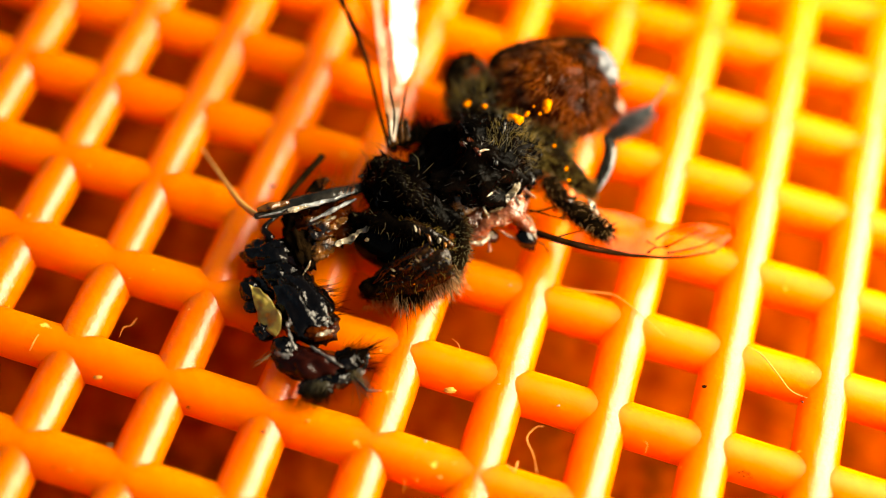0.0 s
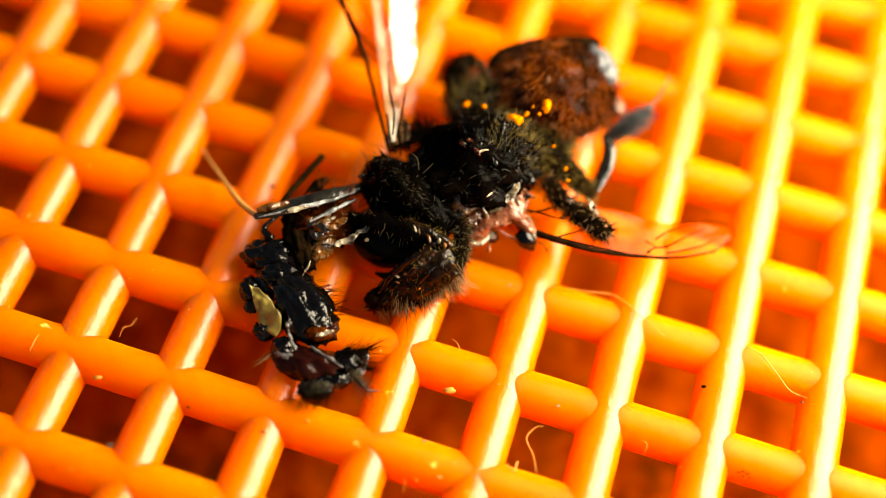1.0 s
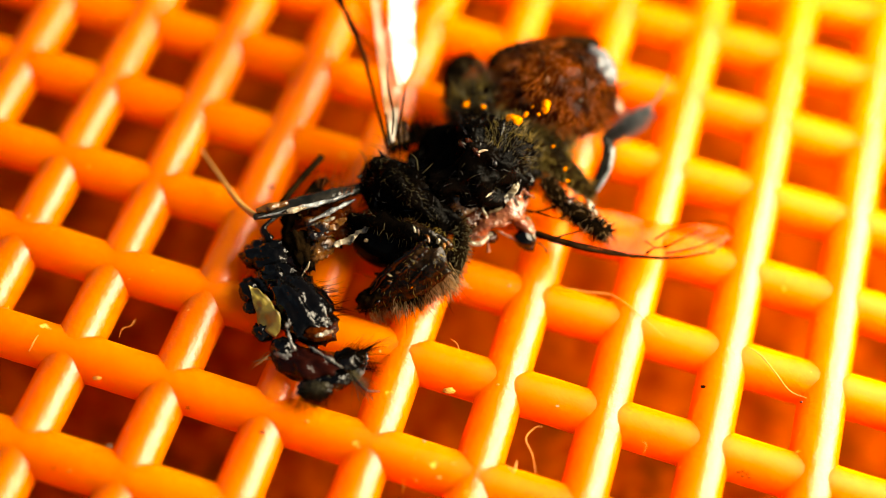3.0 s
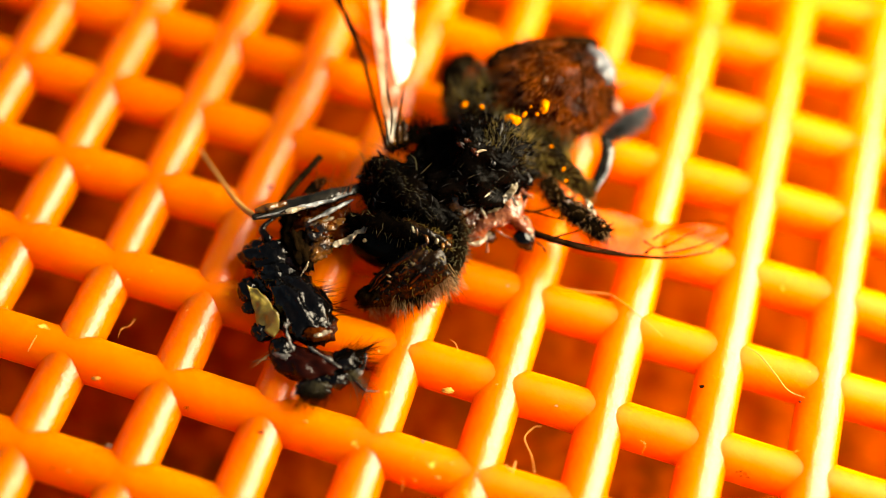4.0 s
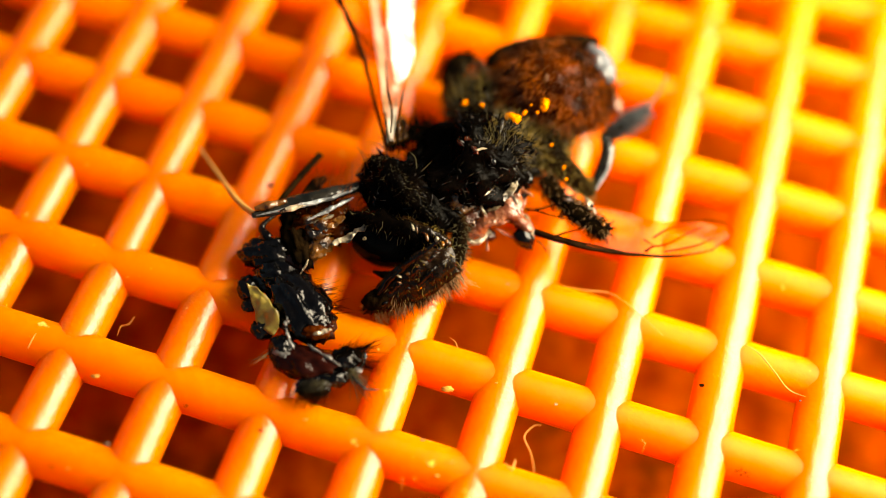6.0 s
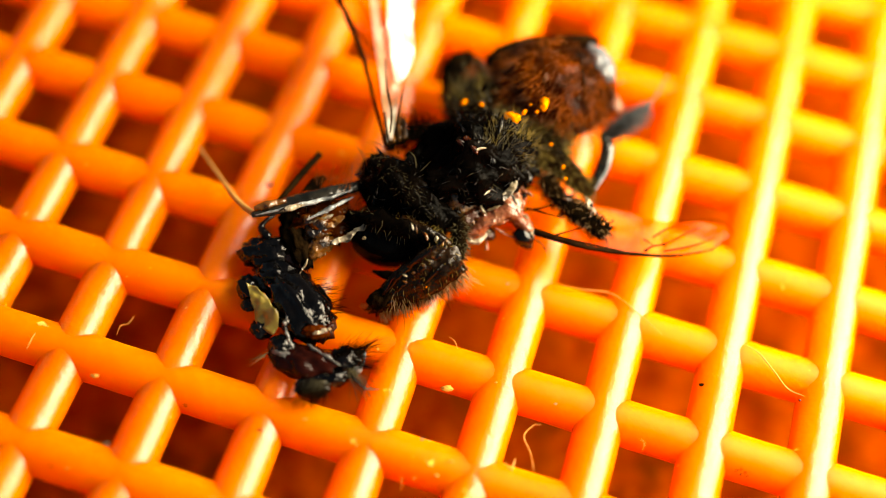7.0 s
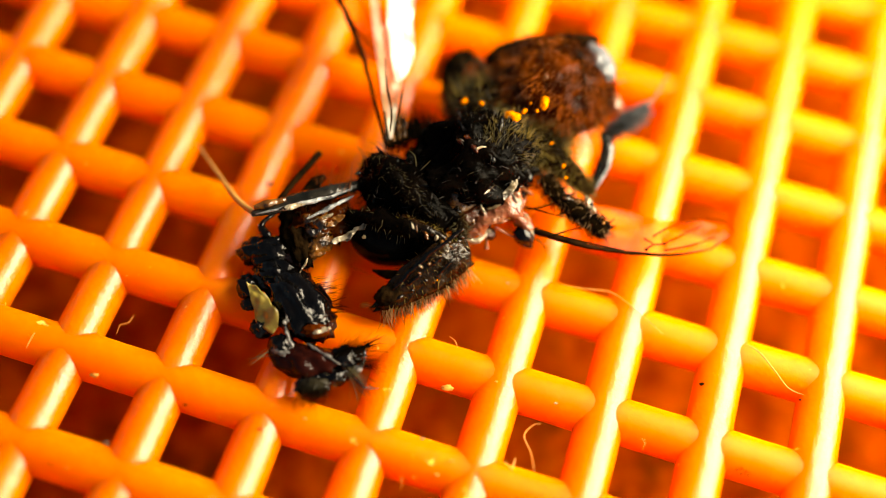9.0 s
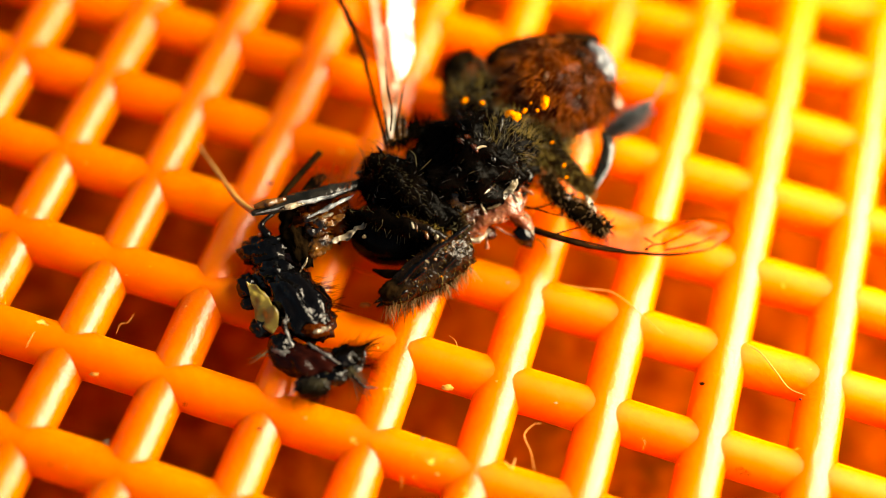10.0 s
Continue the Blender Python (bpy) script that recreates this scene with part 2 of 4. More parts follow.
def bar(bm, start, along, length, radius, other, others, seed, rise=None):
    """One moulded bar: round, slightly uneven, with soft fillets where the other bars pass through it."""
    start, x = Vector(start), Vector(along)
    y = Vector((0, 0, 1)).cross(x)
    z = Vector((0, 0, 1))
    n, sides = int(length / 0.09), 22
    rings = []
    for k in range(n + 1):
        s = length * k / n
        c = start + x * s
        if rise:
            c.z += rise(c)
        near = min(abs(s - o) for o in others)
        ring = []
        for i in range(sides):
            a = 2 * math.pi * i / sides
            o = y * math.cos(a) + z * math.sin(a)
            r = radius * (1 + 0.02 * noise.fractal(c * 0.8 + o * 0.5 + Vector((seed, 0, 0)), 0.8, 2.0, 4))
            away = math.hypot(near, r * math.sin(a))
            square = 1 - (r * math.sin(a) ** 2 / max(away, 1e-6)) ** 2
            r += max(square, 0.0) * max(FILLET - max(away - other, 0.0), 0.0) ** 2 / (4 * FILLET)
            ring.append(bm.verts.new(c + o * r))
        rings.append(ring)
    for a, b in zip(rings, rings[1:]):
        for i in range(sides):
            bm.faces.new((a[i], a[(i + 1) % sides], b[(i + 1) % sides], b[i]))
    bm.faces.new(rings[0][::-1])
    bm.faces.new(rings[-1])
    return bm


def rise(c):
    """The long bars lie a little under the cross bars at one corner and climb over them towards the other."""
    return max(-0.028, min(0.07, max(0.006 * c.x + 0.018 * (c.y + 3.8), 0.012 * (c.x - 1.0))))


def plastic_mesh():
    ob = thing("plastic_mesh", (0, 0, 0), "bright orange moulded plastic mesh of round bars", "mesh")
    x0, x1, y0, y1 = XS[0], XS[-1], YS[0], YS[-1]
    for k, x in enumerate(XS):
        part("long_bar", bar(bmesh.new(), (x, y0, AXIS), (0, 1, 0), y1 - y0, R_LONG, R_CROSS, [v - y0 for v in YS], k, rise), ORANGE, ob)
    for k, y in enumerate(YS):
        part("cross_bar", bar(bmesh.new(), (x0, y, AXIS), (1, 0, 0), x1 - x0, R_CROSS, R_LONG, [v - x0 for v in XS], 50 + k), DULLED, ob)
    for a, b in (((x0, y0), (x1, y0)), ((x1, y0), (x1, y1)), ((x1, y1), (x0, y1)), ((x0, y1), (x0, y0))):
        bm = bmesh.new()
        bmesh.ops.create_cube(bm, size=1.0)
        for v in bm.verts:
            sx, sy = abs(b[0] - a[0]) + 1.2, abs(b[1] - a[1]) + 1.2
            v.co = Vector((v.co.x * sx + (a[0] + b[0]) / 2, v.co.y * sy + (a[1] + b[1]) / 2, (v.co.z + 0.5) * (AXIS + 0.5)))
        bmesh.ops.bevel(bm, geom=bm.edges[:], offset=0.2, segments=2, affect="EDGES")
        part("rim", bm, ORANGE, ob, "plain edge of the mesh resting on the board", smooth=False)
    return ob


plastic_mesh()

# ---- bee ----
LEG_ROWS = [
    (0.0, pose(-0.000513, -0.002191, 0.001006, 48.28, 2.79, 5.13)),
    (0.4, pose(-0.000551, -0.002314, 0.000938, 48.06, -1.83, 9.09)),
    (0.8, pose(-0.000445, -0.002274, 0.000950, 46.23, -1.10, 10.59)),
    (1.1, pose(-0.000371, -0.002263, 0.000948, 45.14, 0.69, 11.98)),
    (1.3, pose(-0.000709, -0.002632, 0.000769, 56.12, -5.99, 16.63)),
    (1.5, pose(-0.000743, -0.002745, 0.000706, 62.42, -7.90, 20.30)),
    (1.7, pose(-0.000555, -0.002457, 0.000855, 51.38, -5.71, 20.63)),
    (1.9, pose(-0.000405, -0.002290, 0.000936, 43.84, -2.87, 18.46)),
    (2.1, pose(-0.000297, -0.002154, 0.001004, 36.27, 0.32, 15.99)),
    (2.3, pose(-0.000202, -0.002082, 0.001035, 27.74, 4.82, 16.37)),
    (2.5, pose(-0.000128, -0.002068, 0.001036, 21.46, 10.91, 19.35)),
    (2.7, pose(-0.000295, -0.002154, 0.001004, 28.91, 5.50, 16.09)),
    (3.8, pose(-0.000717, -0.002395, 0.000909, 51.50, -0.99, 9.79)),
    (4.0, pose(-0.000538, -0.002282, 0.000956, 47.26, 2.01, 10.86)),
    (4.3, pose(-0.000397, -0.002235, 0.000967, 43.39, 2.54, 12.19)),
    (4.6, pose(-0.000381, -0.002228, 0.000969, 41.56, 3.08, 12.61)),
    (5.0, pose(-0.000451, -0.002324, 0.000921, 45.01, 2.61, 13.64)),
    (5.4, pose(-0.000391, -0.002306, 0.000925, 46.08, 1.59, 14.70)),
    (5.7, pose(-0.000349, -0.002284, 0.000933, 43.43, 4.89, 16.31)),
    (6.8, pose(-0.000232, -0.002241, 0.000945, 42.11, 8.18, 18.22)),
    (7.2, pose(-0.000158, -0.002202, 0.000960, 43.83, 7.80, 18.77)),
    (7.7, pose(-0.000122, -0.002184, 0.000967, 44.64, 9.18, 19.25)),
    (8.2, pose(-0.000102, -0.002173, 0.000971, 43.83, 11.62, 20.71)),
    (8.6, pose(-0.000036, -0.002111, 0.001000, 39.22, 17.94, 23.94)),
    (8.9, pose(-0.000022, -0.002072, 0.001021, 34.18, 25.32, 26.48)),
    (9.2, pose(-0.000008, -0.002037, 0.001040, 31.89, 30.11, 26.94)),
    (9.6, pose(0.000038, -0.001989, 0.001063, 31.84, 32.70, 27.46)),
    (10.0, pose(0.000047, -0.001963, 0.001078, 31.76, 33.34, 28.14)),
]


def membrane(name, color, rough, clear, veil, glow):
    """A thin insect wing skin: mostly clear and tinted, with a glossy face and a faint scattering veil."""
    m = bpy.data.materials.new(name)
    m.use_nodes = True
    nt = m.node_tree
    nt.nodes.remove(nt.nodes["Principled BSDF"])
    out = nt.nodes["Material Output"]
    tr = nt.nodes.new("ShaderNodeBsdfTransparent")
    gl = nt.nodes.new("ShaderNodeBsdfGlossy")
    tl = nt.nodes.new("ShaderNodeBsdfTranslucent")
    gl.inputs["Roughness"].default_value = rough
    gl.inputs["Color"].default_value = (0.95, 0.93, 0.9, 1)
    tc = nt.nodes.new("ShaderNodeTexCoord")
    n1 = nt.nodes.new("ShaderNodeTexNoise")
    n1.inputs["Scale"].default_value = 900
    n1.inputs["Detail"].default_value = 4
    ramp = nt.nodes.new("ShaderNodeValToRGB")
    ramp.color_ramp.elements[0].position = 0.3
    ramp.color_ramp.elements[1].position = 0.7
    ramp.color_ramp.elements[0].color = (*color, 1)
    ramp.color_ramp.elements[1].color = (*[min(1, c * 1.25) for c in color], 1)
    bp = nt.nodes.new("ShaderNodeBump")
    bp.inputs["Distance"].default_value = 0.000015
    nt.links.new(tc.outputs["Object"], n1.inputs["Vector"])
    nt.links.new(n1.outputs["Fac"], ramp.inputs["Fac"])
    nt.links.new(n1.outputs["Fac"], bp.inputs["Height"])
    nt.links.new(bp.outputs["Normal"], gl.inputs["Normal"])
    nt.links.new(ramp.outputs["Color"], tr.inputs["Color"])
    tl.inputs["Color"].default_value = (*glow, 1)
    m1 = nt.nodes.new("ShaderNodeMixShader")
    m1.inputs["Fac"].default_value = veil
    nt.links.new(tr.outputs[0], m1.inputs[1])
    nt.links.new(tl.outputs[0], m1.inputs[2])
    m2 = nt.nodes.new("ShaderNodeMixShader")
    m2.inputs["Fac"].default_value = 1 - clear
    nt.links.new(m1.outputs[0], m2.inputs[1])
    nt.links.new(gl.outputs[0], m2.inputs[2])
    nt.links.new(m2.outputs[0], out.inputs["Surface"])
    return m


WING = membrane("amber_wing_skin", (0.97, 0.86, 0.50), 0.25, 0.998, 0.20, (0.95, 0.70, 0.10))
SPREAD = membrane("tan_amber_wing_skin", (0.99, 0.84, 0.42), 0.30, 0.994, 0.24, (0.95, 0.64, 0.06))
# White glare of the raised wing is painted into this milky skin.
GLARE = membrane("glare_wing_skin", (0.92, 0.88, 0.8), 0.42, 0.6, 0.8, (0.95, 0.92, 0.86))
VEIL = membrane("thin_milky_wing_skin", (1.0, 0.93, 0.72), 0.40, 0.94, 0.30, (0.98, 0.92, 0.70))


def sheet(bm, edge_a, edge_b, nu=28, nv=10, ripple=0.03, seed=0, thick=0.006):
    """A thin rippled skin between two curved edges, with a real thickness."""
    a, b = smooth_path(edge_a, nu), smooth_path(edge_b, nu)
    layers = []
    for s in (1, -1):
        rows = []
        for i in range(nu + 1):
            row = []
            for j in range(nv + 1):
                p = a[i].lerp(b[i], j / nv)
                p = p + Vector((0, 0, ripple * noise.fractal(p * 1.6 + Vector((seed, 0, 0)), 0.8, 2.0, 3) + s * thick / 2))
                row.append(bm.verts.new(p))
            rows.append(row)
        layers.append(rows)
    for s, rows in enumerate(layers):
        for i in range(nu):
            for j in range(nv):
                q = (rows[i][j], rows[i + 1][j], rows[i + 1][j + 1], rows[i][j + 1])
                bm.faces.new(q if s else q[::-1])
    t, u = layers
    for i in range(nu):
        for j in (0, nv):
            bm.faces.new((t[i][j], t[i + 1][j], u[i + 1][j], u[i][j]))
    for j in range(nv):
        for i in (0, nu):
            bm.faces.new((t[i][j], t[i][j + 1], u[i][j + 1], u[i][j]))
    bmesh.ops.recalc_face_normals(bm, faces=bm.faces)
    return bm


def scrap(bm, p, q, w, seed, nu=14, nv=7):
    """A crumpled torn flake with a ragged outline that runs from p to q."""
    p, q = Vector(p), Vector(q)
    x, y, z = axes(q - p)
    rng = random.Random(seed)
    jag = [(rng.uniform(0.25, 1.2), rng.uniform(0.25, 1.2)) for _ in range(6)]
    rag = []
    for i in range(nu + 1):
        k, f = divmod(i * 5 / nu, 1)
        a, b = jag[int(k)], jag[min(int(k) + 1, 5)]
        rag.append((a[0] + (b[0] - a[0]) * f, a[1] + (b[1] - a[1]) * f))
    layers = []
    for s in (1, -1):
        rows = []
        for i in range(nu + 1):
            u = i / nu
            belly = math.sqrt(max(0.04, 1 - (2 * u - 1) ** 2))
            row = []
            for j in range(nv + 1):
                v = 2 * j / nv - 1
                c = p.lerp(q, u) + y * v * w * belly * (rag[i][0] if v < 0 else rag[i][1])
                c += z * (0.11 * noise.noise(c * 6 + Vector((seed, 0, 0))) + 0.05 * noise.noise(c * 15) + s * 0.012)
                row.append(bm.verts.new(c))
            rows.append(row)
        layers.append(rows)
    for s, rows in enumerate(layers):
        for i in range(nu):
            for j in range(nv):
                f4 = (rows[i][j], rows[i + 1][j], rows[i + 1][j + 1], rows[i][j + 1])
                bm.faces.new(f4 if s else f4[::-1])
    t, u = layers
    for i in range(nu):
        for j in (0, nv):
            bm.faces.new((t[i][j], t[i + 1][j], u[i + 1][j], u[i][j]))
    for j in range(nv):
        for i in (0, nu):
            bm.faces.new((t[i][j], t[i][j + 1], u[i][j + 1], u[i][j]))
    bmesh.ops.recalc_face_normals(bm, faces=bm.faces)
    return bm


def hairs_on(name, ob, n, length, mat, seed, keep=None, **k):
    """A coat of hair on a part, rooted on its own surface."""
    bm = bmesh.new()
    bm.from_mesh(ob.data)
    at = ORIGIN[ob.name]
    for v in bm.verts:
        v.co = v.co / MM + at
    bmesh.ops.triangulate(bm, faces=bm.faces[:])
    roots = surface(bm, n, seed, keep)
    bm.free()
    return hair(name, roots, length, mat, ob, seed=seed, **k)


def grains(parent, places, seed):
    """Irregular clods of pollen: place and size."""
    rng = random.Random(seed)
    for p, r in places:
        q = Vector(p) + Vector((rng.uniform(-1, 1), rng.uniform(-1, 1), rng.uniform(-0.5, 0.5))).normalized() * r * rng.uniform(1.6, 2.6)
        part("pollen_grain", lump(bmesh.new(), p, q, r * rng.uniform(0.5, 0.9), r * 0.6, 0.6, 1.8, rng.randint(0, 99), 3), POLLEN, parent)


def bee():
    ob = thing("bee", (-1.18, 1.07, 5.60), "dark hairy crushed bee with rust-brown abdomen lying on the mesh", "bee")

    # thorax and shoulder
    hollow = Vector((-1.95, 1.70, 7.75))
    shell = lump(bmesh.new(), (-2.41, 1.20, 6.85), (0.40, 3.03, 7.01), 1.25, 1.2, 0.22, 1.6, 3, 5)
    for v in shell.verts:
        d = (v.co - hollow).length / 0.95
        if d < 1 and v.co.z > 6.9:
            v.co += Vector((-0.05, 0.15, -0.75)) * (1 - d * d) ** 1.3
    thorax = part("thorax", shell, SATIN, ob, "black torn thorax with sparse bristles")
    hairs_on("dark_coat", thorax, 1300, 0.30, HAIR_BLACK, 11, keep=lambda p, n: (p - hollow).length > 0.75, radius=0.012, clump=0.7)
    hairs_on("grey_coat", thorax, 260, 0.40, HAIR_GREY, 12, keep=lambda p, n: p.x > -0.95 and p.y > 1.9 and n.z > -0.2, lean=(0.1, 0.7, 0.3), spread=0.3, radius=0.011)
    hairs_on("olive_coat", thorax, 360, 0.42, HAIR_OLIVE, 112, keep=lambda p, n: p.x > -0.85 and p.y > 2.0 and n.z > -0.2, lean=(0.2, 0.5, 0.3), clump=0.5, radius=0.010)
    hairs_on("glint_coat", thorax, 110, 0.26, HAIR_GREY, 13, keep=lambda p, n: (p - hollow).length > 0.8, radius=0.009)
    # Grey glassy bristles, here and below, imitate scattered glints.
    hairs_on("glint_bristle", thorax, 190, 0.24, GLASSY, 113, keep=lambda p, n: p.x > -1.5 and n.z > 0 and (p - hollow).length > 0.8, lean=(0.2, 0.3, 0.2), clump=0.5, radius=0.013)
    shoulder = part("shoulder", lump(bmesh.new(), (-3.58, 1.34, 6.62), (-1.04, 0.32, 6.70), 0.78, 0.75, 0.26, 2.0, 5), SATIN, ob, "black bristly shoulder")
    hairs_on("shoulder_coat", shoulder, 700, 0.26, HAIR_BLACK, 14, clump=0.8, radius=0.011)
    hairs_on("shoulder_bristle", shoulder, 130, 0.22, HAIR_GREY, 15, lean=(0.3, -0.4, 0.2), radius=0.009)
    hairs_on("glint_bristle", shoulder, 90, 0.22, GLASSY, 114, keep=lambda p, n: n.z > 0, lean=(0.3, -0.3, 0.2), clump=0.4, radius=0.011)
    for k, (a, b) in enumerate((((-3.38, 1.04, 7.09), (-3.82, 1.45, 7.24)), ((-3.42, 0.87, 7.01), (-3.68, 1.27, 7.40)), ((-3.05, 1.46, 7.16), (-3.41, 1.65, 7.40)), ((-2.19, 1.18, 7.48), (-2.47, 1.38, 7.79)), ((-2.06, 1.13, 7.48), (-1.87, 1.28, 7.79)))):
        part("bristle", tube(bmesh.new(), [a, (Vector(a) + Vector(b)) / 2 + Vector((0.05, 0.03, 0.08)), b], [0.013, 0.010, 0.003], 8, 5), HAIR_GREY if k > 2 else HAIR_RUST, ob)
    rough = random.Random(77)
    for host, n in ((thorax, 20), (shoulder, 14)):
        bm = bmesh.new()
        bm.from_mesh(host.data)
        for v in bm.verts:
            v.co = v.co / MM + ORIGIN[host.name]
        spots = surface(bm, n, 78 + n, lambda p, nn: nn.z > 0.1 and (p - hollow).length > 0.8)
        bm.free()
        for k, (p, nn) in enumerate(spots):
            d = Vector((rough.uniform(-1, 1), rough.uniform(-1, 1), rough.uniform(-0.4, 0.4))).normalized() * rough.uniform(0.08, 0.30)
            w = rough.uniform(0.02, 0.07)
            part("plate", lump(bmesh.new(), p - d, p + d, w, w * 0.7, 0.35, 1.6, 200 + k + n, 3), BLACK, host)
    waist = part("waist", lump(bmesh.new(), (-1.65, 3.21, 6.77), (-0.79, 4.71, 6.93), 0.75, 0.75, 0.2, 1.8, 8), DULL, ob, "olive-haired dark waist")
    hairs_on("waist_coat", waist, 520, 0.70, HAIR_GREY, 16, lean=(-0.1, 0.7, 0.4), spread=0.3, radius=0.016)
    hairs_on("olive_coat", waist, 560, 0.6, HAIR_OLIVE, 116, lean=(0.0, 0.5, 0.3), spread=0.45, clump=0.6, radius=0.013)
    hairs_on("waist_dark_coat", waist, 1200, 0.5, HAIR_BLACK, 17, clump=0.8, lean=(0.0, 0.4, 0.2), radius=0.011)
    side = part("side_plate", lump(bmesh.new(), (-0.39, 3.26, 7.01), (1.11, 3.52, 6.85), 0.55, 0.5, 0.2, 1.9, 9), DULL, ob)
    hairs_on("side_coat", side, 900, 0.40, HAIR_OLIVE, 18, lean=(0.5, 0.2, 0.2), clump=0.5, radius=0.013)
    hairs_on("side_dark_coat", side, 500, 0.35, HAIR_BLACK, 118, lean=(0.4, 0.2, 0.2), radius=0.012)
    hairs_on("glint_bristle", waist, 110, 0.5, GLASSY, 115, keep=lambda p, n: n.z > 0, lean=(-0.1, 0.6, 0.4), clump=0.4, radius=0.012)
    hairs_on("glint_bristle", side, 80, 0.3, GLASSY, 117, keep=lambda p, n: n.z > 0, lean=(0.4, 0.2, 0.2), clump=0.4, radius=0.012)
    for k, (p, q, w) in enumerate((((-1.28, 2.05, 8.06), (-1.02, 1.78, 8.17), 0.075), ((-1.06, 1.80, 8.17), (-0.84, 1.60, 8.17), 0.065), ((-1.42, 1.90, 8.02), (-1.24, 1.76, 8.10), 0.05))):
        part("red_scale", lump(bmesh.new(), p, q, w, 0.05, 0.45, 2, k, 3), BROWN, ob)
    # The sharp glint beside the red scales is a pale splinter.
    part("red_scale", tube(bmesh.new(), [(-0.90, 1.62, 8.22), (-0.80, 1.72, 8.24), (-0.68, 1.80, 8.20)], [0.03, 0.035, 0.012], 8, 6, 0.5, 4, 2), PALE, ob, "pale splinter painted as a glint")
    ridge = part("bristly_ridge", tube(bmesh.new(), [(-3.30, 1.22, 7.20), (-2.75, 0.80, 7.38), (-2.10, 0.38, 7.40), (-1.45, 0.05, 7.22)], [0.14, 0.25, 0.22, 0.12], 30, 14, 0.7, 2.6, 4), SATIN, ob, "black bristly front leg folded over the head")
    hairs_on("ridge_coat", ridge, 700, 0.17, HAIR_BLACK, 161, lean=(0.4, -0.4, 0.1), radius=0.009)
    hairs_on("ridge_bristle", ridge, 150, 0.14, HAIR_GREY, 162, keep=lambda p, n: n.z > 0.1, lean=(0.4, -0.4, 0.1), radius=0.007)
    part("torn_flap", sheet(bmesh.new(), [(-1.59, 1.05, 7.24), (-1.06, 0.97, 7.24), (-0.79, 1.45, 7.32)], [(-1.52, 0.68, 6.93), (-0.92, 0.60, 6.85), (-0.50, 1.07, 7.01)], 14, 6, 0.1, 3, 0.03), AMBER, ob, "thin amber torn flap")

    # head dome and comb
    head = part("head", lump(bmesh.new(), (-3.43, -0.20, 6.12), (-1.37, 0.22, 6.12), 0.84, 0.8, 0.03, 1.0, 2), DOME, ob, "smooth black domed head")
    for k in range(9):
        u = k / 8
        p = Vector((-2.02, -0.18, 7.26)).lerp(Vector((-0.93, -0.33, 7.12)), u)
        p += Vector((random.uniform(-0.05, 0.05), random.uniform(-0.06, 0.06), random.uniform(-0.05, 0.03)))
        w = random.uniform(0.032, 0.052)
        part("comb_tooth", lump(bmesh.new(), p, p + Vector((random.uniform(0.0, 0.12), -random.uniform(0.08, 0.18), -0.06)), w, w, 0.4, 2, k, 3), PALE if k in (1, 6) else AMBER, head)
    comb = part("comb_plate", tube(bmesh.new(), [(-2.14, -0.09, 7.12), (-1.47, -0.21, 7.10), (-0.83, -0.32, 6.95)], [0.10, 0.14, 0.10], 12, 8, 0.3, 3, 4), LEG_BROWN, head)
    hairs_on("comb_coat", comb, 150, 0.18, HAIR_OLIVE, 20, radius=0.007)

    collar = part("collar", tube(bmesh.new(), [(-3.45, -0.12, 6.62), (-2.71, -0.22, 6.95), (-1.95, -0.25, 7.00), (-1.22, -0.29, 6.85), (-0.84, -0.30, 6.60)], [0.12, 0.24, 0.22, 0.2, 0.1], 24, 12, 0.5, 2.4, 9), SATIN, ob, "black bristly collar over the head")
    hairs_on("collar_coat", collar, 500, 0.22, HAIR_BLACK, 119, lean=(0, -0.5, 0), clump=0.6, radius=0.011)
    hairs_on("collar_bristle", collar, 70, 0.22, HAIR_GREY, 120, lean=(0.2, -0.5, 0), radius=0.010)

    # torn pink tissue
    pink = part("torn_tissue", tube(bmesh.new(), [(-0.64, 0.39, 6.46), (-0.27, 0.76, 6.62), (0.12, 1.25, 6.77), (0.20, 1.64, 6.93), (0.11, 1.97, 7.09)], [0.16, 0.22, 0.34, 0.22, 0.05], 26, 12, 0.7, 2.2, 5), PINK, ob, "wet pink torn muscle tissue")
    part("strand", tube(bmesh.new(), [(0.21, 1.22, 6.70), (0.54, 1.10, 6.62), (0.87, 1.03, 6.46)], [0.20, 0.17, 0.10], 14, 9, 0.6, 3, 6), PINK, pink)
    part("strand", tube(bmesh.new(), [(0.16, 1.83, 7.01), (0.41, 1.80, 6.93), (0.66, 1.83, 6.77)], [0.10, 0.06, 0.02], 12, 7, 0.4, 3, 7), PINK, pink)
    part("strand", tube(bmesh.new(), [(-0.82, 1.59, 7.24), (-0.54, 1.30, 7.16), (-0.28, 1.17, 6.93)], [0.05, 0.07, 0.12], 12, 7, 0.4, 3, 8), PALE, pink)
    part("strand", tube(bmesh.new(), [(-0.55, 0.31, 6.38), (-0.31, 0.40, 6.31), (-0.10, 0.74, 6.38)], [0.05, 0.09, 0.05], 12, 7, 0.5, 3, 9), PALE, pink)
    part("strand", tube(bmesh.new(), [(-0.25, 0.75, 6.46), (-0.11, 0.52, 6.23), (-0.05, 0.37, 6.07)], [0.05, 0.03, 0.06], 10, 6, 0.4, 3, 10), PINK, pink)
    part("strand", lump(bmesh.new(), (0.02, 1.45, 6.93), (0.41, 1.15, 6.77), 0.16, 0.12, 0.3, 2, 4, 3), PALE, pink, "whitish lump painted as gloss")
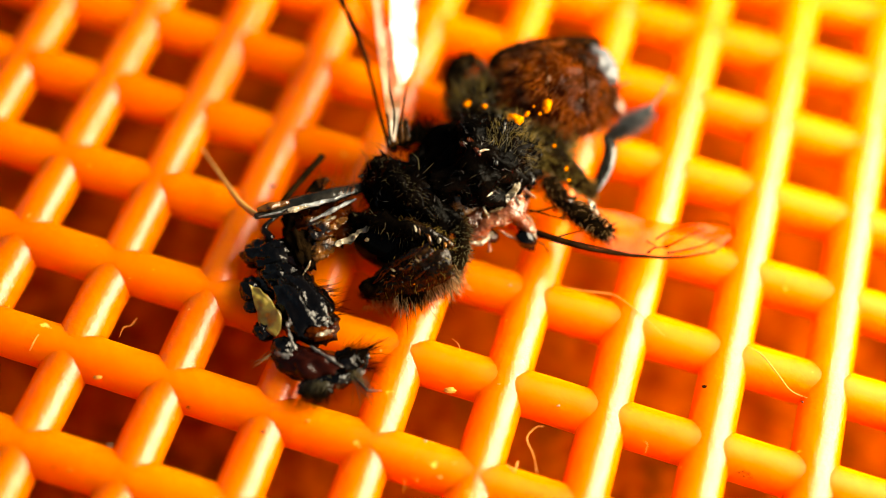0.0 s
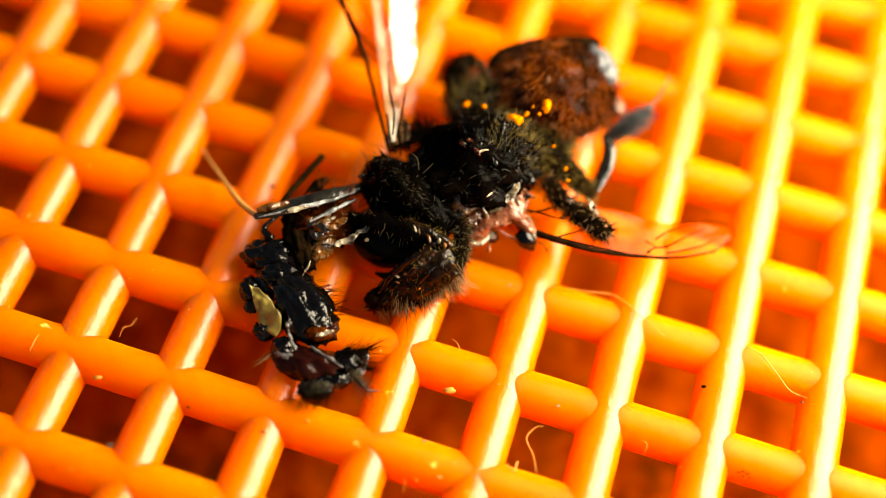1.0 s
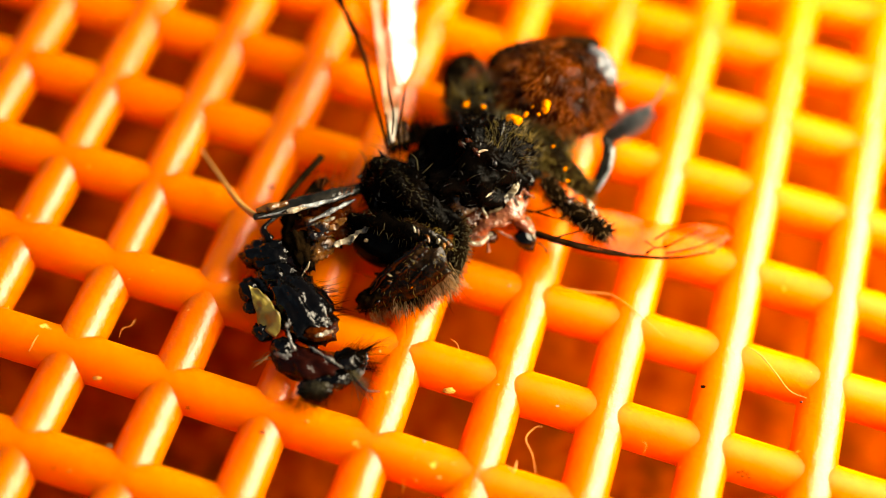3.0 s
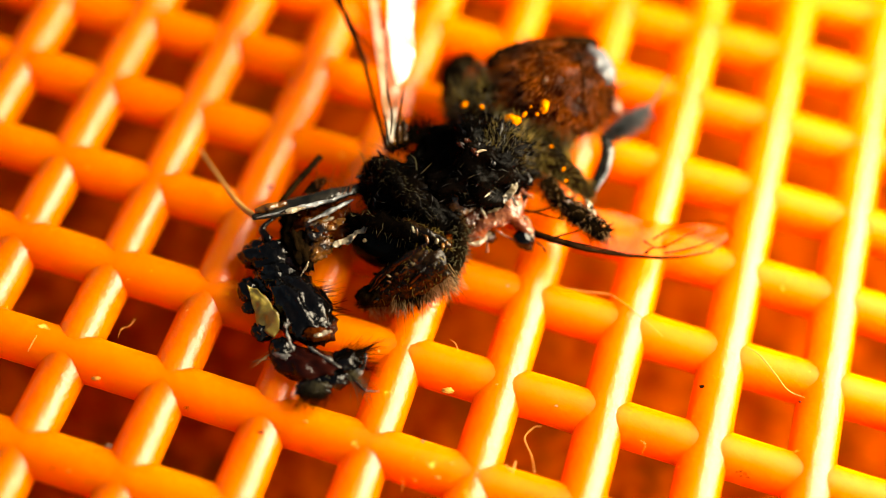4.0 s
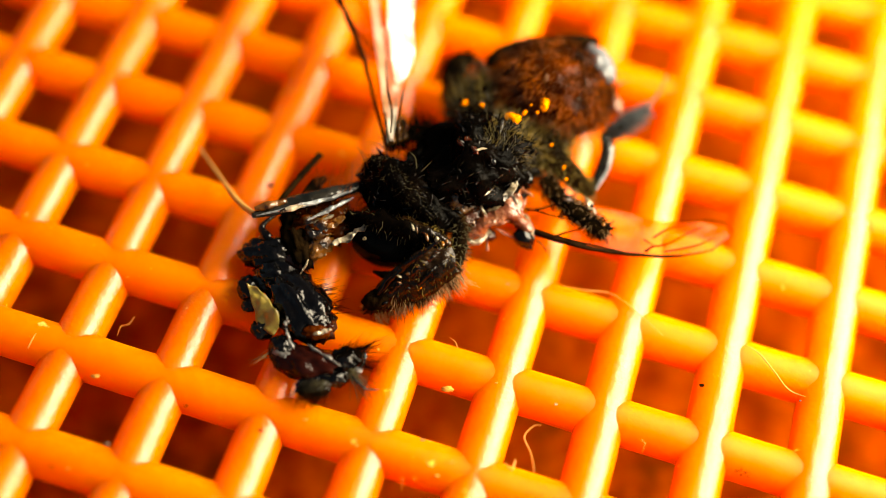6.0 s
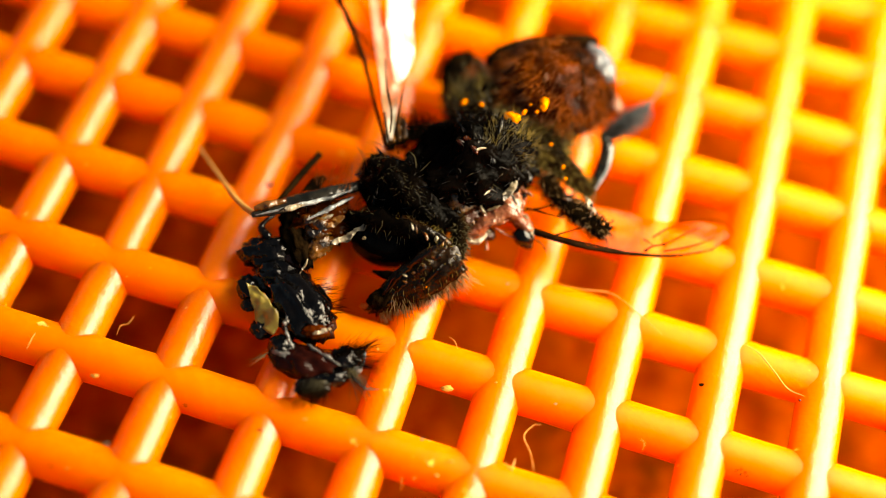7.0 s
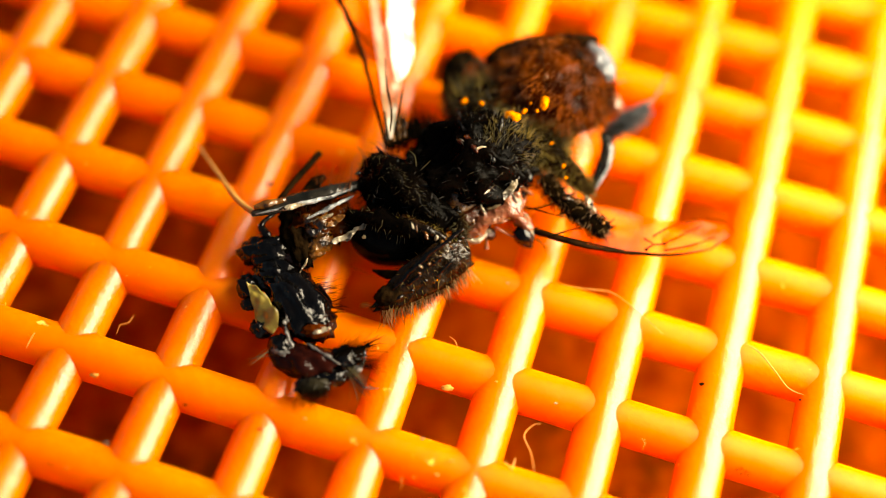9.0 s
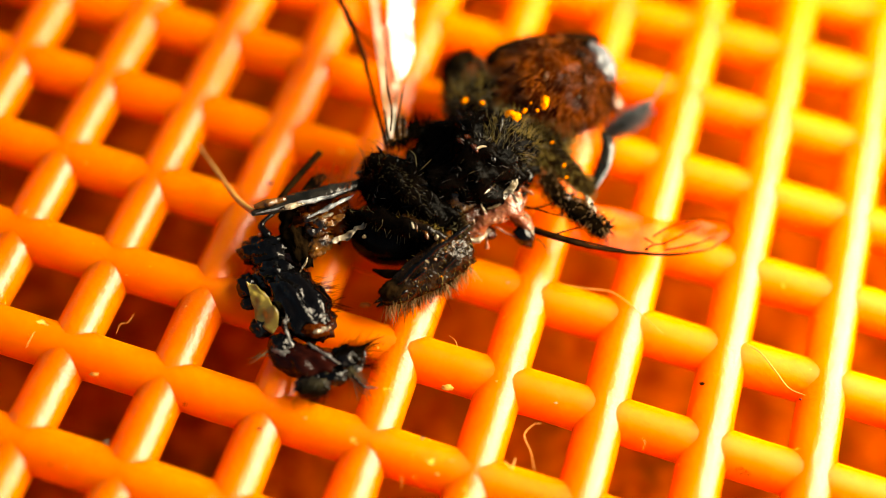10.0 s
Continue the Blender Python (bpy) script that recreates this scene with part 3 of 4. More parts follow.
    for k, (path, r, mat) in enumerate(((((-0.53, 0.97, 6.85), (-0.04, 0.81, 6.70), (0.29, 0.96, 6.77)), 0.05, PINK), (((0.10, 1.49, 7.09), (-0.02, 1.14, 7.01), (-0.29, 0.93, 6.93)), 0.045, PALE), (((0.51, 1.68, 6.85), (0.50, 1.32, 6.77), (0.71, 1.15, 6.62)), 0.04, PINK),
                                        (((-0.01, 0.77, 6.54), (0.37, 0.77, 6.38), (0.77, 0.78, 6.31)), 0.035, PINK), (((-0.44, 0.56, 6.62), (-0.63, 0.74, 6.77), (-0.63, 1.08, 6.93)), 0.04, AMBER), (((-0.47, 1.24, 7.16), (-0.45, 0.95, 7.01), (-0.26, 0.85, 6.85)), 0.03, PALE),
                                        (((0.00, 1.52, 7.13), (0.24, 1.42, 7.09), (0.42, 1.25, 6.93)), 0.035, PALE), (((1.02, 0.91, 6.31), (1.22, 0.89, 6.23), (1.37, 0.80, 6.07)), 0.025, PINK))):
        part("strand", tube(bmesh.new(), path, [r * 0.4, r, r * 0.7, r, r * 0.3], 18, 8, 0.9, 5, 30 + k), mat, pink)
    # Whitish scraps; the broadest stands in for the wet highlight.
    for k, (a, c, w) in enumerate((((0.04, 1.18, 7.16), (0.20, 1.72, 7.34), 0.12), ((0.10, 1.62, 7.30), (0.16, 2.00, 7.42), 0.06), ((-0.42, 1.00, 7.40), (-0.28, 1.32, 7.46), 0.05))):
        part("strand", scrap(bmesh.new(), a, c, w, 41 + k), PALE, pink, "whitish membrane with a painted wet highlight")
    # Brown lumps: a torn flap, and the shade of gaps painted dark.
    for k, (a, c, w) in enumerate((((-0.97, 0.38, 6.46), (-0.57, 1.12, 6.85), 0.30), ((-0.23, 0.74, 6.31), (0.06, 0.67, 6.23), 0.16), ((-0.72, 1.34, 7.01), (-0.22, 1.35, 7.01), 0.22), ((0.50, 0.91, 6.23), (0.98, 0.78, 6.15), 0.14))):
        part("flap_or_gap_shade", lump(bmesh.new(), a, c, w, w * 0.8, 0.35, 1.8, 60 + k), BROWN, pink)
    part("wing_root", lump(bmesh.new(), (0.47, 0.89, 6.46), (0.99, 0.82, 6.31), 0.2, 0.18, 0.35, 2, 6, 3), BLACK, ob)
    part("wing_root", lump(bmesh.new(), (0.54, 1.36, 6.62), (0.93, 0.88, 6.38), 0.12, 0.12, 0.3, 2, 7, 3), PALE, ob)
    part("wing_root", lump(bmesh.new(), (0.16, 2.20, 7.24), (0.54, 1.97, 7.01), 0.16, 0.1, 0.2, 2, 8, 3), BLACK, ob)

    # abdomen
    abdomen = part("abdomen", lump(bmesh.new(), (-1.16, 4.20, 7.09), (1.68, 5.47, 7.09), 1.32, 1.26, 0.10, 1.3, 4, 5), RUST, ob, "rust-brown hairy abdomen with dark rim")
    p0, p1 = Vector((-1.16, 4.20, 7.09)), Vector((1.68, 5.47, 7.09))
    x, y, z = axes(p1 - p0)
    for k, u in enumerate((0.38, 0.70)):
        c = p0.lerp(p1, u)
        s = math.sqrt(max(0.05, 1 - (2 * u - 1) ** 2))
        ring = [c + (y * math.cos(a) * 1.385 + z * math.sin(a) * 1.325) * s for a in [math.pi * (i / 14 * 1.1 - 0.05) for i in range(15)]]
        part("segment_edge", tube(bmesh.new(), ring, [0.01, 0.02, 0.02, 0.01], 36, 8, 0.5, 2, k, 0.6), DULL, abdomen)
    hairs_on("rust_coat", abdomen, 3600, 0.42, HAIR_RUST, 21, keep=lambda p, n: n.z > -0.3, lean=(-0.3, -0.9, 0.0), spread=0.3, bend=(-0.05, -0.1, -0.25), clump=0.3, lock=5, radius=0.009)
    hairs_on("dark_coat", abdomen, 2800, 0.34, HAIR_BLACK, 22, clump=0.5, keep=lambda p, n: n.z > -0.3 and (n.y > 0.25 or n.x < -0.5 or noise.noise(p * 1.4) > 0.05), lean=(0.2, 0.2, 0), radius=0.011)
    for k, (a, c, w) in enumerate((((-1.42, 4.70, 7.63), (-0.83, 5.66, 7.63), 0.22), ((-0.95, 5.54, 7.63), (0.05, 6.07, 7.63), 0.18), ((-0.15, 5.96, 7.63), (1.04, 6.51, 7.55), 0.20))):
        part("dark_plate", lump(bmesh.new(), a, c, w, 0.16, 0.4, 2.2, 30 + k), DULL, abdomen)
    part("end_plate", lump(bmesh.new(), (0.87, 6.01, 7.86), (1.63, 5.16, 7.72), 0.36, 0.26, 0.18, 1.6, 3), PLATE, abdomen, "shiny black end plate with a painted blue-grey sheen")
    for k, (a, b) in enumerate((((-0.38, 4.66, 8.18), (-0.31, 4.94, 8.22)), ((0.13, 4.16, 8.22), (0.11, 4.43, 8.22)), ((1.03, 4.16, 7.94), (1.05, 4.24, 7.94)))):
        part("white_crumb", lump(bmesh.new(), a, b, 0.06, 0.05, 0.3, 2, k, 2), PALE, abdomen)
    part("tail_tissue", lump(bmesh.new(), (1.60, 5.48, 6.93), (2.14, 5.03, 6.77), 0.22, 0.2, 0.3, 1.6, 5, 3), PINK, abdomen)
    part("tail_strand", tube(bmesh.new(), [(1.74, 5.27, 7.01), (1.79, 5.56, 7.16), (2.03, 5.75, 7.24)], [0.06, 0.05, 0.02], 10, 6), PINK, abdomen)
    grains(abdomen, (((-0.17, 3.00, 8.02), 0.20), ((-0.14, 3.19, 8.02), 0.08), ((0.30, 3.43, 8.10), 0.17), ((0.34, 3.63, 8.10), 0.12), ((0.14, 3.32, 8.10), 0.05), ((-0.03, 3.46, 8.10), 0.03)), 3)
    grains(waist, (((-1.60, 3.51, 7.55), 0.12), ((-1.22, 3.44, 7.63), 0.08), ((-1.53, 4.36, 7.48), 0.05), ((-1.26, 4.07, 7.55), 0.07)), 4)
    grains(thorax, (((-0.48, 2.45, 7.79), 0.13), ((-0.42, 2.60, 7.79), 0.05), ((0.23, 2.72, 7.63), 0.05), ((-0.21, 2.30, 7.79), 0.04)), 5)
    grains(side, (((0.69, 2.99, 7.40), 0.05), ((1.16, 2.58, 7.16), 0.06), ((1.28, 2.35, 7.09), 0.04)), 6)

    # hind legs
    stub = part("leg", tube(bmesh.new(), [(-1.78, 3.79, 6.54), (-2.20, 4.45, 6.62), (-2.33, 5.17, 6.70), (-1.98, 5.58, 6.70)], [0.3, 0.26, 0.28, 0.16], 20, 10, 0.15, 2, 1), DULL, ob, "short dark raised leg stump")
    hairs_on("leg_coat", stub, 1300, 0.2, HAIR_BLACK, 23, clump=0.4, radius=0.011)
    stub2 = part("leg", tube(bmesh.new(), [(-1.92, 5.52, 6.70), (-1.64, 5.22, 6.77), (-1.39, 4.55, 6.85)], [0.13, 0.15, 0.1], 12, 8, 0.15, 2, 2), AMBER, ob, "pale dry leg joint")
    femur = part("leg", tube(bmesh.new(), [(0.10, 3.10, 6.93), (0.87, 3.01, 6.85), (1.48, 2.80, 6.62), (2.00, 2.71, 6.31)], [0.30, 0.34, 0.26, 0.16], 26, 12, 0.15, 2, 3), DULL, ob, "dark hind leg dusted with pollen")
    hairs_on("leg_coat", femur, 1100, 0.24, HAIR_OLIVE, 24, clump=0.7, lean=(0.3, -0.2, 0), radius=0.010)
    part("shin", tube(bmesh.new(), [(1.97, 2.70, 6.31), (2.11, 3.41, 6.54), (2.07, 3.98, 6.70), (1.88, 4.23, 6.77)], [0.10, 0.19, 0.18, 0.12], 18, 10, 0.1, 2, 4, 0.7), FORELEG, femur, "glossy shin with a pale highlight laid along its edge")
    # This pale tube stands in for the highlight on the shin's edge.
    part("shin_highlight", tube(bmesh.new(), [(2.08, 2.70, 6.50), (2.22, 3.30, 6.74), (2.17, 3.87, 6.89)], [0.02, 0.045, 0.02], 14, 8, 0.6, 3, 1), SHEEN, femur)
    foot = part("foot", tube(bmesh.new(), [(1.84, 4.14, 6.77), (2.12, 4.40, 6.85), (2.44, 4.82, 6.93), (2.74, 5.28, 7.01)], [0.07, 0.17, 0.19, 0.08], 20, 12, 0.12, 2, 5, 0.6), DULL, femur, "grey-blue feathery foot")
    hairs_on("foot_coat", foot, 1100, 0.30, HAIR_BLUE, 25, lean=(0.8, 0.7, 0.0), spread=0.3, radius=0.011)
    part("claw", tube(bmesh.new(), [(2.62, 5.08, 7.01), (2.90, 5.70, 7.09), (3.06, 6.45, 7.24)], [0.05, 0.035, 0.012], 12, 6), BROWN, femur)
    stump = part("leg", tube(bmesh.new(), [(0.79, 2.38, 6.85), (1.38, 1.96, 6.74), (1.95, 1.75, 6.66), (2.64, 1.45, 6.62)], [0.18, 0.20, 0.26, 0.20], 24, 12, 0.2, 2, 6), DULL, ob, "short hairy hind foot flecked with gold")
    hairs_on("leg_coat", stump, 1300, 0.26, HAIR_BLACK, 26, clump=0.6, lean=(0.3, -0.2, 0), radius=0.010)
    hairs_on("gold_coat", stump, 260, 0.2, HAIR_TAN, 27, lean=(0.3, -0.2, 0), radius=0.011)
    part("pale_joint", scrap(bmesh.new(), (1.90, 2.10, 6.98), (2.25, 1.72, 6.95), 0.09, 21), PALE, stump, "pale glistening skin on the foot")
    for k, (p, w) in enumerate((((2.30, 1.62, 6.92), 0.05), ((2.46, 1.50, 6.90), 0.06), ((2.10, 1.58, 6.92), 0.035), ((2.56, 1.62, 6.84), 0.04))):
        part("fleck", lump(bmesh.new(), p, Vector(p) + Vector((0.08, 0.05, 0.01)), w * 0.7, w * 0.6, 0.5, 2, k, 2), AMBER, stump)
    part("pale_joint", tube(bmesh.new(), [(1.37, 1.88, 6.93), (1.77, 1.96, 6.85), (2.22, 1.75, 6.81)], [0.05, 0.08, 0.03], 12, 7, 0.5, 3, 2), AMBER, stump)

    # spread wing
    lead = [(0.85, 1.08, 6.38), (1.67, 0.90, 6.62), (2.51, 1.00, 6.54), (3.47, 1.28, 6.38), (4.42, 1.61, 6.31), (5.23, 2.11, 6.23), (5.62, 2.71, 6.19)]
    trail = [(0.63, 1.69, 6.38), (1.39, 1.98, 6.62), (2.21, 2.25, 6.54), (3.07, 2.43, 6.42), (3.95, 2.50, 6.31), (4.76, 2.84, 6.27), (5.45, 2.95, 6.21)]
    wing = part("wing", sheet(bmesh.new(), lead, trail, 40, 14, 0.05, 2), SPREAD, ob, "spread clear amber-tinted wing")
    part("vein", tube(bmesh.new(), [Vector(p) + Vector((0, 0, 0.02)) for p in lead[:6]], [0.085, 0.07, 0.055, 0.045, 0.035, 0.015], 40, 7, 0.2, 4, 1), VEIN, wing)
    part("vein", tube(bmesh.new(), [(0.83, 1.14, 6.42), (1.64, 0.97, 6.66), (2.48, 1.08, 6.58), (3.19, 1.22, 6.46)], [0.03, 0.03, 0.025, 0.02], 24, 6), VEIN, wing)
    for k, path in enumerate(([(0.44, 1.47, 6.62), (0.87, 1.36, 6.85), (1.37, 1.46, 6.70), (2.19, 1.70, 6.58)], [(1.37, 1.46, 6.70), (1.60, 1.71, 6.66), (2.03, 2.03, 6.62)],
                              [(1.44, 0.92, 6.68), (1.86, 1.27, 6.63), (2.22, 1.54, 6.62)], [(0.75, 2.26, 7.01), (0.90, 1.95, 6.85), (1.15, 1.71, 6.74)], [(1.15, 1.71, 6.74), (0.92, 1.47, 6.81), (0.53, 1.42, 6.58)],
                              [(3.65, 1.39, 6.42), (3.82, 1.63, 6.40), (4.08, 1.77, 6.38), (4.50, 2.24, 6.35), (4.92, 2.68, 6.31)], [(3.55, 1.73, 6.42), (3.81, 1.66, 6.40)],
                              [(4.05, 1.79, 6.38), (4.12, 1.71, 6.38)], [(3.72, 1.41, 6.42), (3.65, 1.46, 6.42)], [(3.77, 1.87, 6.40), (4.12, 2.31, 6.37), (4.70, 2.73, 6.31)],
                              [(4.12, 1.58, 6.38), (4.77, 2.02, 6.31), (5.26, 2.48, 6.27)])):
        part("vein", tube(bmesh.new(), [Vector(p) + Vector((0, 0, 0.05)) for p in path], [0.024, 0.021, 0.013], 14, 5, 0.3, 5, k), VEIN, wing)

    part("wing_edge", tube(bmesh.new(), [lead[5], lead[6], (5.63, 2.91, 6.21), (5.43, 3.04, 6.23), (4.97, 2.95, 6.27), (4.42, 2.68, 6.29), (3.92, 2.49, 6.31)], [0.02, 0.018, 0.016, 0.014, 0.012, 0.01], 30, 5), VEIN, wing)

    # raised wings
    fl = [(-3.16, 1.80, 7.09), (-3.92, 2.98, 7.40), (-4.54, 3.92, 7.71), (-5.11, 4.59, 7.94), (-5.65, 5.17, 8.18), (-6.02, 5.70, 8.33)]
    fr = [(-2.96, 2.00, 7.09), (-3.47, 3.27, 7.24), (-3.99, 4.37, 7.44), (-4.41, 5.14, 7.63), (-4.78, 5.87, 7.79), (-5.05, 6.46, 7.94)]
    raised = part("wing", sheet(bmesh.new(), fl, fr, 30, 10, 0.06, 5), WING, ob, "raised amber-tinted wing with dark veins")
    part("vein", tube(bmesh.new(), [Vector(p) + Vector((0, 0, 0.02)) for p in fl], [0.04, 0.04, 0.06, 0.08, 0.09, 0.08], 40, 7, 0.5, 4, 2), VEIN, raised)
    for path in ([(-5.10, 4.56, 7.98), (-4.65, 4.27, 7.87), (-4.17, 4.07, 7.63)], [(-4.17, 4.07, 7.63), (-3.86, 3.70, 7.48), (-3.54, 3.12, 7.40)], [(-5.25, 5.43, 8.06), (-4.85, 5.09, 7.94), (-4.48, 4.66, 7.79)],
                 [(-4.83, 5.82, 7.83), (-4.28, 4.98, 7.63), (-4.00, 4.46, 7.55)], [(-3.06, 1.78, 7.16), (-3.55, 2.77, 7.36), (-4.01, 3.61, 7.52)]):
        part("vein", tube(bmesh.new(), [Vector(p) + Vector((0, 0, 0.03)) for p in path], [0.022, 0.02, 0.016], 14, 5), VEIN, raised)
    gl = [(-3.43, 3.37, 7.60), (-3.61, 3.68, 7.65), (-3.80, 4.07, 7.75), (-4.00, 4.54, 7.80), (-4.22, 5.01, 7.85), (-4.46, 5.84, 7.95), (-4.70, 6.53, 8.00)]
    gr = [(-3.42, 3.50, 7.40), (-3.35, 3.92, 7.25), (-3.32, 4.44, 7.25), (-3.48, 4.98, 7.30), (-3.73, 5.60, 7.40), (-3.95, 6.52, 7.45), (-4.15, 7.24, 7.50)]
    rl = [(-3.07, 1.80, 7.36), (-3.42, 2.48, 7.55), (-3.76, 3.21, 7.65), (-4.08, 3.96, 7.75), (-4.37, 4.75, 7.85)]
    rr = [(-3.02, 1.86, 7.30), (-3.17, 2.69, 7.40), (-3.36, 3.65, 7.30), (-3.67, 4.42, 7.40), (-4.05, 5.19, 7.50)]
    veil_a = [(-3.44, 2.43, 7.60), (-3.85, 3.28, 7.75), (-4.20, 3.98, 7.90), (-4.60, 4.88, 8.05), (-4.87, 5.49, 8.15), (-5.14, 6.17, 8.20)]
    veil_b = [(-3.37, 2.50, 7.55), (-3.74, 3.41, 7.65), (-4.05, 4.17, 7.75), (-4.43, 5.08, 7.90), (-4.67, 5.71, 8.00), (-4.93, 6.40, 8.05)]
    part("wing_fold", sheet(bmesh.new(), veil_a, veil_b, 24, 6, 0.1, 11), VEIL, raised, "whitish fold of the wing")
    milky = part("wing", sheet(bmesh.new(), gl, gr, 34, 14, 0.12, 9), GLARE, ob, "raised wing, its white glare painted into a milky skin")
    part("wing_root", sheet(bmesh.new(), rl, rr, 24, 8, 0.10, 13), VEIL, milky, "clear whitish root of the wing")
    for path in ([(-2.96, 2.03, 7.75), (-3.11, 2.84, 7.70), (-3.21, 3.45, 7.60)], [(-3.05, 1.77, 7.70), (-3.23, 2.39, 7.75), (-3.53, 2.94, 7.85), (-3.83, 3.69, 7.95)], [(-4.08, 4.64, 7.32), (-3.79, 4.42, 7.24), (-3.58, 3.88, 7.16)], [(-3.86, 5.16, 7.16), (-3.79, 4.53, 7.23)], [(-4.91, 6.27, 7.55), (-4.40, 5.32, 7.44), (-3.96, 4.48, 7.32)], [(-3.50, 2.92, 7.20), (-3.96, 4.02, 7.28), (-4.39, 4.92, 7.44)], [(-3.08, 2.20, 7.13), (-3.37, 3.25, 7.09), (-3.80, 4.35, 7.20), (-4.04, 4.99, 7.28)]):
        part("vein", tube(bmesh.new(), [Vector(p) + Vector((0, 0, 0.05)) for p in path], [0.022, 0.030, 0.016], 18, 5, 0.5, 4, 3), VEIN, milky)
    root = random.Random(91)
    for k in range(11):
        u = k / 10
        a = Vector((-3.12, 1.80, 7.20)).lerp(Vector((-2.72, 2.12, 7.20)), u)
        b = Vector((-3.62, 3.05, 7.45)).lerp(Vector((-3.00, 2.75, 7.20)), u) + Vector((root.uniform(-0.08, 0.08), root.uniform(-0.15, 0.15), 0.05))
        part("root_fibre", tube(bmesh.new(), [a, a.lerp(b, 0.5) + Vector((root.uniform(-0.04, 0.04), 0.0, 0.06)), b], [0.05, 0.032, 0.006], 12, 5, 0.5, 5, k), VEIN if k % 3 else AMBER, ob)
    tuft = [(Vector((-3.10, 1.81, 7.01)).lerp(Vector((-2.27, 2.54, 7.16)), u) + Vector((random.gauss(0, 0.08), random.gauss(0, 0.10), random.gauss(0, 0.10))), Vector((-0.25, 0.75, 0.35))) for u in [random.random() for _ in range(420)]]
    hair("wing_tuft", tuft, 0.70, HAIR_BLACK, ob, spread=0.3, clump=0.3, radius=0.016, seed=61)

    # front leg and antennae
    fore = part("front_leg", tube(bmesh.new(), [(-3.46, 0.72, 6.70), (-4.05, 0.24, 6.77), (-4.73, -0.27, 6.77), (-5.23, -0.68, 6.77), (-5.61, -0.99, 6.77)], [0.14, 0.20, 0.21, 0.17, 0.07], 30, 14, 0.10, 3, 1, 0.7), FORELEG, ob, "glossy black front leg with painted pale highlight streaks")
    # Pale tubes imitate the highlight streaks along the glossy leg.
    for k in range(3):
        part("sheen_streak", tube(bmesh.new(), [(-3.55, 0.39, 6.93), (-4.13, -0.14, 6.97), (-4.75, -0.58, 6.97), (-5.49, -1.00, 6.85)] if k == 0 else
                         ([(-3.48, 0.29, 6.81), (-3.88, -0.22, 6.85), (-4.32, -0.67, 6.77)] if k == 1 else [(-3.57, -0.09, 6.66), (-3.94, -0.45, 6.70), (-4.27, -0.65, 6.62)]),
                         [0.012, 0.05, 0.055, 0.04, 0.015], 24, 8, 0.6, 4, k), PALE if k == 2 else SHEEN, fore)
    part("sheen_streak", tube(bmesh.new(), [(-4.46, -0.40, 6.98), (-4.74, -0.61, 6.99), (-4.97, -0.77, 6.96)], [0.03, 0.08, 0.03], 12, 8, 0.3, 3, 7), PALE, fore)
    part("shin", tube(bmesh.new(), [(-5.58, -0.86, 6.89), (-5.29, -0.68, 6.93), (-4.93, -0.41, 6.93)], [0.06, 0.12, 0.05], 12, 8, 0.2, 3, 8), AMBER, fore)
    part("foot", tube(bmesh.new(), [(-5.56, -0.91, 6.70), (-6.20, -0.49, 6.38), (-6.97, 0.22, 5.99), (-7.99, 1.12, 5.72)], [0.08, 0.075, 0.055, 0.035], 22, 8, 0.1, 2, 9), FOOT, fore, "thin amber foot")
    part("antenna", tube(bmesh.new(), [(-5.17, -0.29, 6.62), (-4.95, 0.50, 6.66), (-4.70, 1.28, 6.70)], [0.07, 0.082, 0.085], 12, 10), DULL, ob, "straight black antenna")
    part("antenna", tube(bmesh.new(), [(-4.67, 0.12, 6.54), (-4.54, 0.46, 6.58), (-4.37, 0.74, 6.62)], [0.12, 0.16, 0.08], 12, 10, 0.1), DULL, ob, "short broken antenna stump")
    part("hook", tube(bmesh.new(), [(-5.17, -0.50, 6.38), (-5.35, -0.84, 6.38), (-5.37, -1.01, 6.31), (-5.12, -1.14, 6.23)], [0.05, 0.06, 0.10, 0.10], 16, 8), BLACK, ob)
    fuzz = [(Vector((-3.99, 0.48, 6.70)) + Vector((random.uniform(-0.6, 0.4), random.uniform(-0.2, 0.1), random.uniform(0, 0.2))), Vector((-0.1, 0.8, 0.5))) for _ in range(40)]
    hair("fine_bristle", fuzz, 0.7, HAIR_RUST, ob, spread=0.15, radius=0.008, seed=31)
    gullet = part("torn_neck", lump(bmesh.new(), (-4.74, -0.68, 6.23), (-3.41, 0.08, 6.31), 0.55, 0.45, 0.6, 2.6, 2), RUST, ob, "amber and black torn neck tissue")
    hairs_on("neck_coat", gullet, 90, 0.2, HAIR_TAN, 32, radius=0.009)
    part("neck_flap", lump(bmesh.new(), (-4.98, -0.25, 6.23), (-4.05, -1.57, 6.15), 0.34, 0.3, 0.35, 2.2, 6), DULL, ob)
    part("neck_flap", lump(bmesh.new(), (-4.16, -1.28, 6.15), (-3.74, -0.64, 6.31), 0.28, 0.2, 0.35, 2.2, 7), AMBER, ob)
    part("neck_flap", scrap(bmesh.new(), (-3.60, -1.02, 6.52), (-3.12, -0.58, 6.72), 0.13, 8), PALE, ob, "pale crumpled dry flap")
    part("neck_flap", scrap(bmesh.new(), (-3.20, -0.66, 6.70), (-2.88, -0.28, 6.80), 0.10, 9), PALE, ob, "pale crumpled dry flap")
    part("neck_flap", scrap(bmesh.new(), (-3.95, -0.66, 6.62), (-3.50, -0.28, 6.78), 0.12, 15), AMBER, ob, "thin amber torn flap")
    part("neck_flap", lump(bmesh.new(), (-2.93, -0.69, 6.70), (-2.83, -0.63, 6.70), 0.05, 0.05, 0.3, 1.6, 10, 2), PALE, ob)
